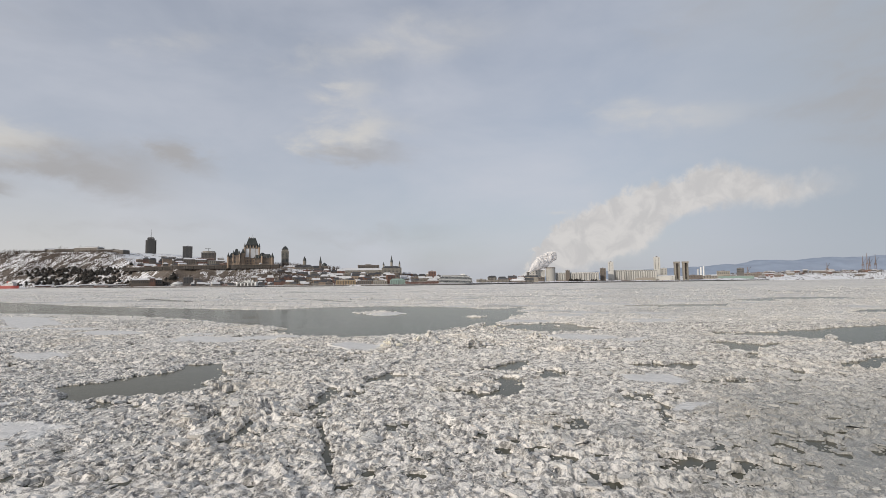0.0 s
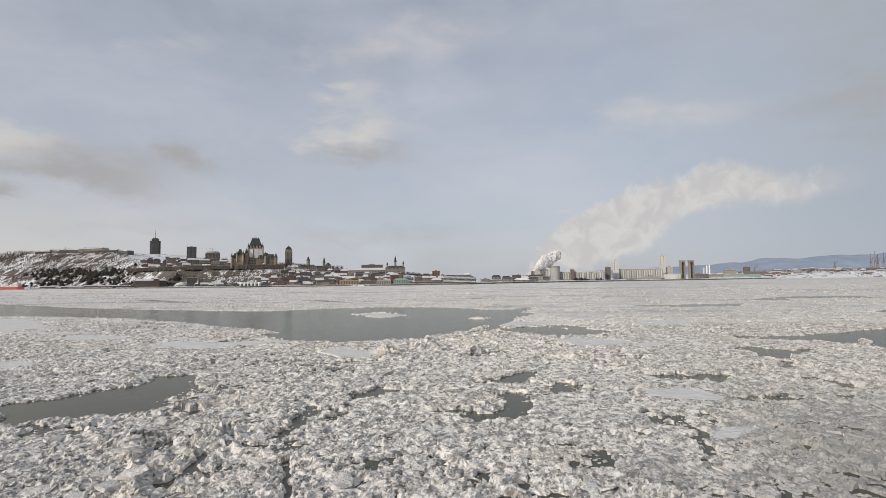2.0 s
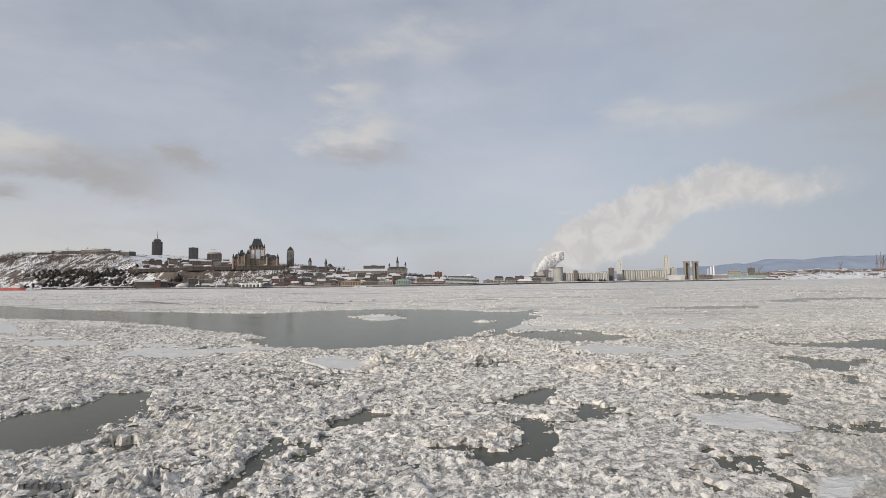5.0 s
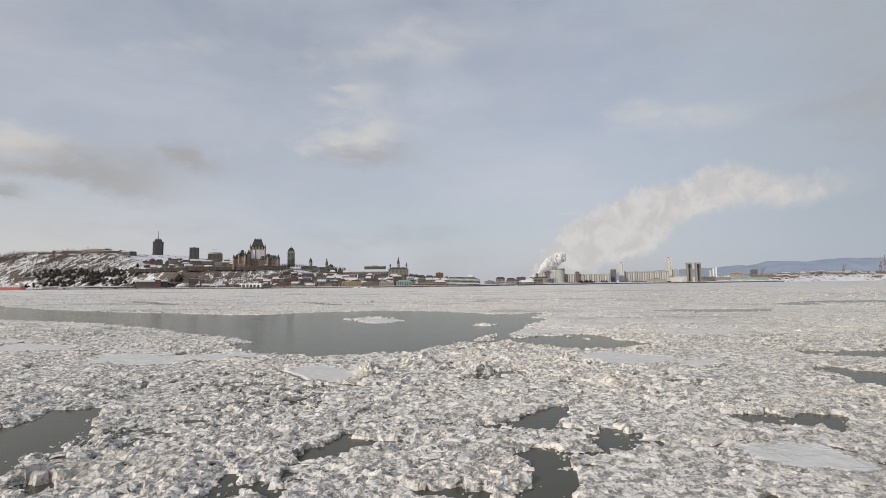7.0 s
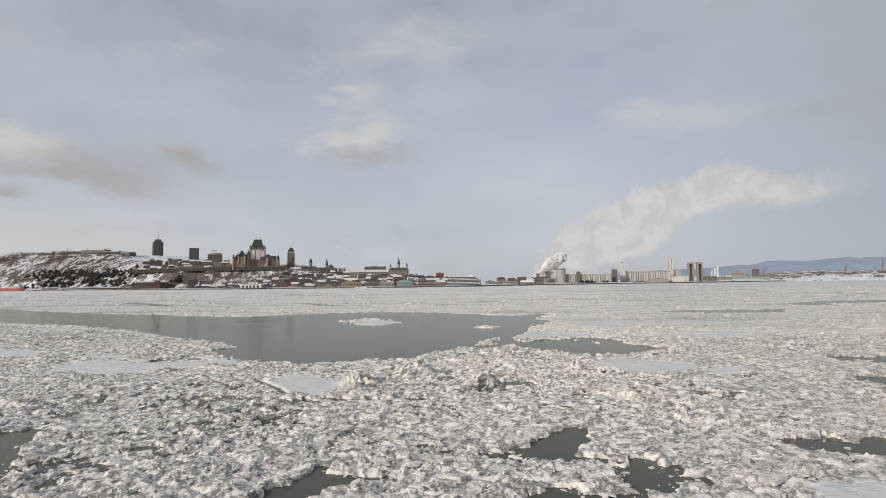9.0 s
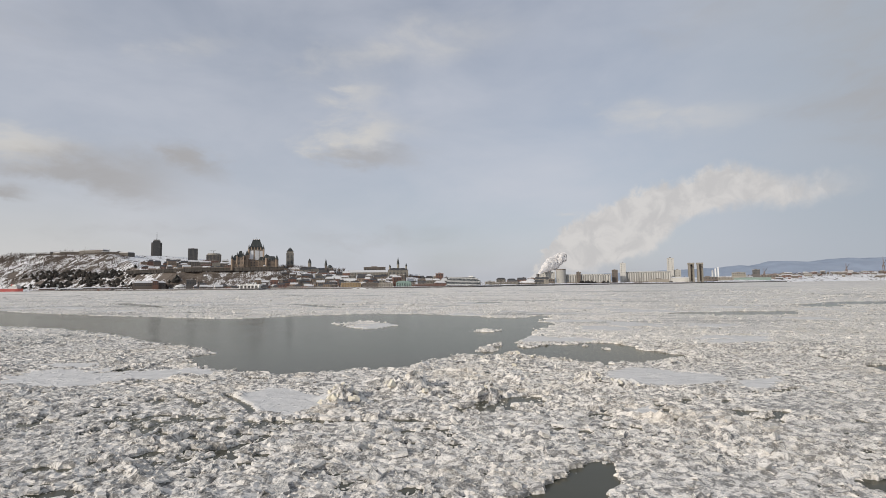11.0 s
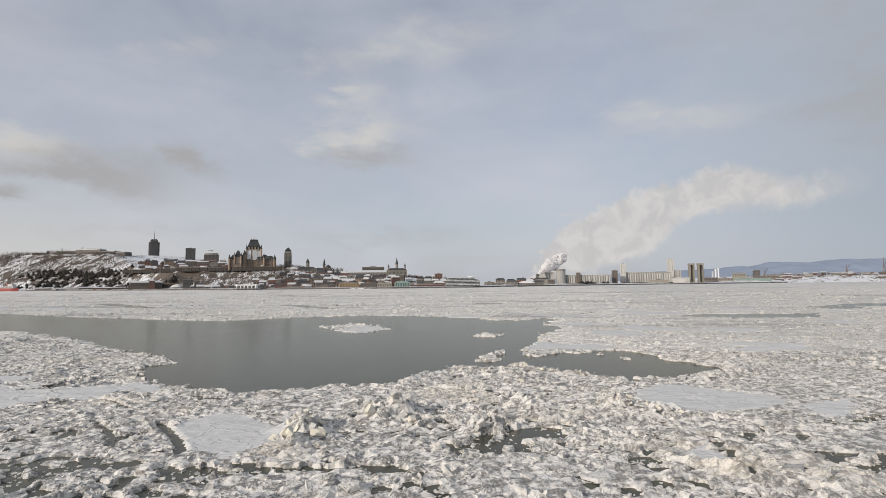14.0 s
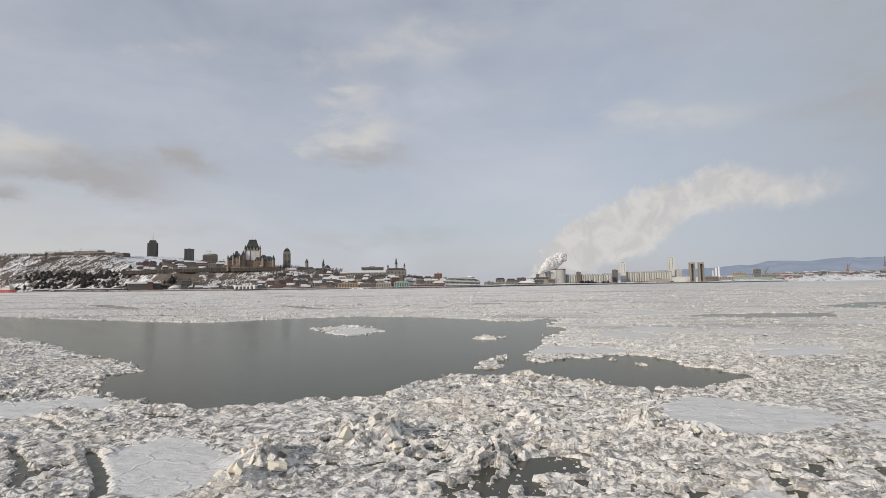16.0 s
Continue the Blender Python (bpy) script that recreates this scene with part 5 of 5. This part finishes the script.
def silo_row(x0, x1, y, top, n, label, gallery=4.0):
    b = thing("silo_row", (x0 + x1) / 2, y, 2, label, "grain silos", "grain port")
    w, r = x1 - x0, (x1 - x0) / n / 2
    for k in range(n):
        share("silo_tube", TUBE, b, -w / 2 + r * (2 * k + 1), 8, 0, r * 0.985, r * 0.985, top - 2 - gallery)
    g_ = part("gallery", boxed(-w / 2, w / 2, 4, 12 + r, top - 2 - gallery, top - 2), M_CONCRETE, b)
    part("snow_cover", boxed(-w / 2 + 0.5, w / 2 - 0.5, 4.5, 11 + r, top - 2, top - 1.4), M_SNOW, g_)
    windows(g_, -w / 2 + 1, w / 2 - 1, 3.95, top - 2 - gallery + 0.5, top - 2.4, n, 1, 0.4)
    part("loading_shed", boxed(-w / 2, w / 2, -14, -r, 0, 6), M_STONE, b)
    return b


block("mill_building", 78, 138, 1848, 30, 45, "tall pale concrete mill building beside the chimney", M_CONCRETE, "flat", 0, 5, 3, base=2, fill=0.12)
block("mill_lean_to", 112, 134, 1838, 10, 20, "low grey lean-to against the mill", M_STONE, "flat", 0, 3, 1, base=2)
silo_row(176, 330, 1855, 36, 18, "long row of concrete grain silos under a gallery")
silo_row(387, 556, 1950, 44, 20, "long row of tall pale concrete grain silos")
b = thing("round_silo", 158, 1852, 2, "broad round concrete silo", "silo", "grain port")
part("drum", ring(bmesh.new(), 16.5, 16.5, 0, 50, 28, 0, 0), M_CONCRETE, b)
part("rim", ring(bmesh.new(), 17.0, 17.0, 50, 53.5, 28, 0, 0), M_STONE, b)
for x0, x1, y, top, lab, m in ((338, 358, 1890, 50, "grey concrete elevator house", M_STONE), (377, 397, 1945, 75, "tall concrete elevator tower", M_CONCRETE),
                               (556, 580, 2000, 93, "tallest pale concrete elevator tower", M_CONCRETE), (580, 604, 2000, 49, "pale concrete annex beside the elevator tower", M_CONCRETE),
                               (211, 226, 1853, 43, "small house on top of the silos", M_STONE)):
    b = block("elevator_tower", x0, x1, y, 18, top, lab, m, "flat", 0, 2, max(2, int(top / 14)), base=2, fill=0.14, group="grain port")
block("white_shed", 546, 615, 1948, 16, 23, "long white port shed", M_CONCRETE, "gable", 3, 0, 0, base=3)
block("white_shed", 470, 540, 1925, 14, 15, "low pale port shed under snow", M_PALE, "flat", 0, 0, 0, base=3)


def marine_tower(x):
    b = thing("unloading_tower", x, 1945, 1, "narrow twin-legged concrete ship unloading tower", "tower", "grain port")
    for s in (-1, 1):
        part("leg", boxed(s * 6.4 - 2.6, s * 6.4 + 2.6, 0, 12, 0, 66), M_PALE, b)
    part("head", boxed(-10, 10, -1, 13, 66, 72), M_PALE, b)
    for z in (12, 26, 40, 54):
        part("brace", boxed(-4, 4, 2, 3.4, z, z + 1.6), M_STEEL, b)
    part("back_panel", boxed(-3.8, 3.8, 9, 11, 6, 66), M_STONE, b)
    part("boom", boxed(-1, 1, -16, 0, 58, 60), M_STEEL, b)
    part("footing", boxed(-12, 12, -3, 15, -3, 2), M_STONE, b)


marine_tower(623.5)
marine_tower(653.5)


def chimney(x, y, top, r, m, label):
    b = thing("factory_chimney", x, y, 2, label, "chimney")
    part("shaft", ring(bmesh.new(), r * 1.25, r, 0, top - 2, 12), m, b)
    part("collar", ring(bmesh.new(), r * 1.12, r * 1.12, top - 4.5, top - 2.5, 12), M_DARKCON, b)


chimney(75, 1800, 39, 4.2, M_DARKCON, "stout dark steaming factory chimney")
chimney(24, 1700, 28, 1.6, M_REDBRICK, "thin red brick chimney")
chimney(60, 1690, 24, 1.4, M_STEEL, "thin dark steel chimney")
block("power_house", 40, 74, 1790, 25, 23, "brown mill building beneath the chimney", M_REDBRICK, "flat", 0, 6, 2, base=2)
block("mill_hall", -10, 40, 1720, 25, 18, "low snow-roofed mill hall", M_GREEN, "gable", 5, 8, 1, base=2)
block("mill_hall", -70, -12, 1700, 25, 15, "low snow-roofed mill hall", M_STONE, "gable", 4, 8, 1, base=2)
for k, (x, r, h) in enumerate(((822, 3.8, 50), (834, 3.8, 58), (845, 3.2, 62))):
    b = thing("storage_tank", x, 2300, 10, "tall slim white storage tank", "tank", "tank farm")
    part("shell", ring(bmesh.new(), r, r, 0, h - 10, 16), M_WHITE, b)
    part("cap", ring(bmesh.new(), r, 0.4, h - 10, h - 8, 16), M_WHITE, b)
block("green_warehouse", 818, 996, 2190, 30, 18, "long pale green warehouse with a snowy roof", M_GREEN, "flat", 0, 0, 0)
for x0, x1, y, top, m in ((690, 760, 2080, 22, M_STONE), (770, 840, 2140, 20, M_PALE), (990, 1060, 2260, 28, M_STONE), (905, 960, 2320, 40, M_PALE), (1000, 1030, 2350, 52, M_DARKCON)):
    block("port_shed", x0, x1, y, 24, top, "port shed with a flat snowy roof", m, "flat", 0, 6, 2, group="port sheds")
rr = random.Random(21)
for k in range(85):
    x = rr.uniform(1030, 1800)
    y = float(np.interp(x, [1016, 1452, 1800], [2180, 2400, 2460])) + rr.uniform(20, 330)
    m = rr.choice([M_STONE, M_PALE, M_PALE, M_REDBRICK, M_DARKCON])
    w = rr.uniform(10, 36)
    block("suburb_building", x, x + w, y, 18, height_at(x, y) + rr.uniform(7, 15), "low suburban building with a snowy roof", m, rr.choice(["flat", "gable"]), 3, 5, 2,
          group="far suburb")


def harbour_crane(x, y, h):
    z = height_at(x, y) - 1
    b = thing("harbour_crane", x, y, z, "dark lattice harbour crane with a raised boom", "crane", "harbour cranes")
    for s in (-4, 4):
        part("leg", boxed(s - 0.7, s + 0.7, -0.7, 0.7, 0, h * 0.5), M_RUST, b)
    part("portal", boxed(-5, 5, -1.5, 1.5, h * 0.42, h * 0.5), M_RUST, b)
    part("mast", boxed(-1.4, 1.4, -1.4, 1.4, h * 0.5, h, top=0.4), M_RUST, b)
    for j in range(5):
        part("brace", boxed(-3.6, 3.6, -0.4, 0.4, h * 0.08 * (j + 0.5), h * 0.08 * (j + 0.5) + 0.8), M_RUST, b)
    jib = boxed(0, 26, -0.6, 0.6, -0.6, 0.6)
    bmesh.ops.rotate(jib, cent=(0, 0, 0), matrix=Matrix.Rotation(radians(-58), 3, "Y"), verts=jib.verts)
    bmesh.ops.translate(jib, vec=(0, 0, h * 0.55), verts=jib.verts)
    part("boom", jib, M_STEEL, b)


for x, y, h in ((1640, 2560, 78), (1668, 2575, 90), (1688, 2590, 72), (1720, 2600, 84), (1440, 2480, 52), (1010, 2270, 44)):
    harbour_crane(x, y, h)


def lamp_post(x, y, h):
    b = thing("lamp_post", x, y, height_at(x, y) - 0.5, "thin steel quay lamp post", "lamp post", "quay lamps")
    part("pole", ring(bmesh.new(), 0.35, 0.2, 0, h, 6), M_STEEL, b)
    part("lamp_head", boxed(-1.6, 1.6, -0.3, 0.3, h, h + 0.6), M_STEEL, b)


for k in range(18):
    x = -260 + 55 * k
    lamp_post(x, float(np.interp(x, [-280, -100, 60, 330, 568, 1016], [1190, 1270, 1490, 1700, 1800, 2120])) + 14, 15)


def quay(points, z, label):
    """A quay wall: concrete face and snowy deck, one straight length after another."""
    for (ax, ay), (bx, by) in zip(points, points[1:]):
        L, a = math.hypot(bx - ax, by - ay), math.degrees(math.atan2(by - ay, bx - ax))
        b = thing("quay_wall", ax, ay, 0, label, "quay", "quays", a)
        part("face", boxed(0, L, 0, 3, -2, z), M_DARKCON, b)
        part("deck", boxed(0, L, 0.2, 26, z, z + 0.5), M_SNOW, b)


quay([(-1560, 1476), (-1395, 1464), (-1190, 1368), (-985, 1280), (-780, 1235), (-570, 1188), (-280, 1182), (-100, 1262), (60, 1480), (330, 1690), (568, 1790), (800, 1950), (1016, 2110)],
     3.6, "dark concrete quay wall with a snowy deck")


# ---- trees ----
def conifer_mesh(seed):
    r = random.Random(seed)
    bm = bmesh.new()
    n = 9
    for t in range(7):
        z, rad = 0.06 + 0.105 * t, 0.25 * (1 - (t / 7.4) ** 2.2)
        tip = bm.verts.new((0, 0, z + 0.24))
        rim = [bm.verts.new((rad * r.uniform(0.55, 1.25) * math.cos(k * math.tau / n), rad * r.uniform(0.55, 1.25) * math.sin(k * math.tau / n), z - r.uniform(0, 0.05)))
               for k in range(n)]
        for k in range(n):
            bm.faces.new((rim[k], rim[(k + 1) % n], tip))
    me = bpy.data.meshes.new("crown")
    bm.to_mesh(me)
    bm.free()
    me.materials.append(M_FIR)
    return me


CROWNS = [conifer_mesh(k) for k in range(4)]
TRUNK = bpy.data.meshes.new("trunk")
bm = ring(bmesh.new(), 0.03, 0.01, -0.1, 0.9, 6)
bm.to_mesh(TRUNK)
bm.free()
TRUNK.materials.append(M_BARK)
rr = random.Random(3)
FIRS = [(-1660, 1600, 60, 26, 34), (-1560, 1596, 80, 24, 46), (-1450, 1580, 80, 24, 40), (-1370, 1570, 60, 26, 52), (-1290, 1500, 50, 22, 24), (-1110, 1385, 46, 10, 34), (-1020, 1382, 50, 9, 24), (255, 1835, 40, 4, 16), (-1210, 1450, 60, 30, 10), (-1500, 1545, 150, 14, 40), (-1620, 1762, 8, 3, 3), (-1700, 1770, 60, 4, 4)]
for cx, cy, sx, sy, n in FIRS:
    for k in range(n):
        x, y = cx + rr.gauss(0, sx * 0.6), cy + rr.gauss(0, sy * 0.7)
        h = rr.uniform(8, 17)
        t = thing("fir_tree", x, y, height_at(x, y) - 1.0, "dark green fir on the snowy slope", "tree", "firs")
        share("trunk", TRUNK, t, 0, 0, 0, h, h, h)
        wide = h * rr.uniform(1.6, 2.9)
        share("crown", CROWNS[rr.randrange(4)], t, 0, 0, 0, wide, wide, h, rr.uniform(0, 6))


def bare_wood(name, areas, seed, label):
    """Leafless scrub and trees: tapered stems with rising twigs, all one tangle."""
    r = np.random.default_rng(seed)
    V, F = [], []
    for cx, cy, sx, sy, n, h0, h1 in areas:
        x, y = r.uniform(cx - sx, cx + sx, n), r.uniform(cy - sy, cy + sy, n)
        z = land_height(x, y) - 0.4
        for i in range(n):
            h = r.uniform(h0, h1)
            stems = [((x[i], y[i], z[i]), (r.normal(0, 0.06) * h, r.normal(0, 0.06) * h, h), 0.028 * h)]
            for k in range(6):
                a, f = r.uniform(0, math.tau), r.uniform(0.3, 0.8)
                b0 = (x[i] + stems[0][1][0] * f, y[i] + stems[0][1][1] * f, z[i] + h * f)
                s = h * r.uniform(0.25, 0.45)
                stems.append((b0, (math.cos(a) * s * 0.8, math.sin(a) * s * 0.5, s * r.uniform(0.4, 1.0)), 0.014 * h))
            for (px, py, pz), (dx, dy, dz), w in stems:
                o = len(V)
                V += [(px - w, py, pz), (px + w, py, pz), (px, py + w * 1.5, pz), (px + dx, py + dy, pz + dz)]
                F += [(o, o + 1, o + 3), (o + 1, o + 2, o + 3), (o + 2, o, o + 3)]
    me = bpy.data.meshes.new(name)
    me.from_pydata(V, [], F)
    me.materials.append(M_BARK)
    tagged(new(name, me), label, "trees", kind="stuff")


bare_wood("bare_trees", [(-1900, 1640, 200, 110, 2400, 6, 13), (-2040, 1750, 130, 30, 900, 9, 17), (-1880, 1775, 60, 14, 200, 8, 15), (-1690, 1735, 240, 16, 900, 6, 11), (-1600, 1650, 180, 80, 3400, 6, 12), (-1380, 1600, 120, 90, 700, 5, 10), (-900, 1385, 290, 34, 3600, 5, 10),
                         (-600, 1400, 90, 50, 500, 6, 11), (-480, 1300, 150, 60, 260, 7, 12), (-1250, 1470, 90, 40, 500, 5, 9), (-780, 1270, 110, 30, 160, 6, 10), (-300, 1450, 90, 60, 200, 7, 12), (-2100, 1720, 120, 60, 260, 6, 13), (-525, 1478, 22, 8, 60, 14, 22), (-680, 1490, 50, 15, 160, 12, 20), (-640, 1380, 60, 40, 400, 6, 11),
                         (-1230, 1560, 120, 60, 200, 5, 9), (-1500, 1515, 260, 18, 500, 5, 9), (1450, 2560, 380, 180, 2200, 6, 13), (-1640, 1760, 100, 8, 14, 18, 30)], 17, "leafless brown scrub and trees on the headland")


# ---- steam ----
def steam_plume():
    """The plume as one billowing body, from the chimney down the wind."""
    k = [0, 0.10, 0.28, 0.55, 0.82, 1.0]
    t = np.linspace(0, 1, 320)
    px, py = np.interp(t, k, [0, 12, 30, 62, 94, 110]), np.interp(t, k, [0, 14, 40, 90, 130, 150])
    pz, pr = np.interp(t, k, [-4, 8, 23, 44, 64, 74]), np.interp(t, k, [4, 9, 17, 25, 23, 4])
    n = 110
    verts, faces = [], []
    for i in range(len(t)):
        k0, k1 = max(0, i - 12), min(len(t) - 1, i + 12)
        along = Vector((px[k1] - px[k0], py[k1] - py[k0], pz[k1] - pz[k0])).normalized()
        side = along.cross(Vector((0, 1, 0))).normalized()
        deep = along.cross(side)
        r = pr[i] * 0.80
        for j in range(n):
            a = j * math.tau / n
            out = side * math.sin(a) + deep * math.cos(a)
            p = Vector((px[i], py[i], pz[i])) + out * r
            q = p / (12 + pr[i] * 0.5) + Vector((5.7, 0, 2.3))
            b = 1.0 * abs(noise.noise(q)) + 0.45 * abs(noise.noise(q * 2.1)) + 0.22 * abs(noise.noise(q * 4.5)) + 0.1 * abs(noise.noise(q * 9.0))
            p += out * (r * (0.7 * (b - 0.35) + 0.4 * noise.noise(q * 0.4)))
            verts.append(tuple(p))
    for i in range(len(t) - 1):
        for j in range(n):
            faces.append((i * n + j, i * n + (j + 1) % n, (i + 1) * n + (j + 1) % n, (i + 1) * n + j))
    faces += [tuple(range(n))[::-1], tuple(range((len(t) - 1) * n, len(t) * n))]
    me = bpy.data.meshes.new("steam_plume")
    me.from_pydata(verts, [], faces)
    me.materials.append(M_STEAM)
    me.polygons.foreach_set("use_smooth", np.ones(len(faces), bool))
    ob = new("steam_plume", me)
    ob.location = (75, 1800, 38)
    tagged(ob, "white steam plume drifting from the factory chimney", "steam")


steam_plume()
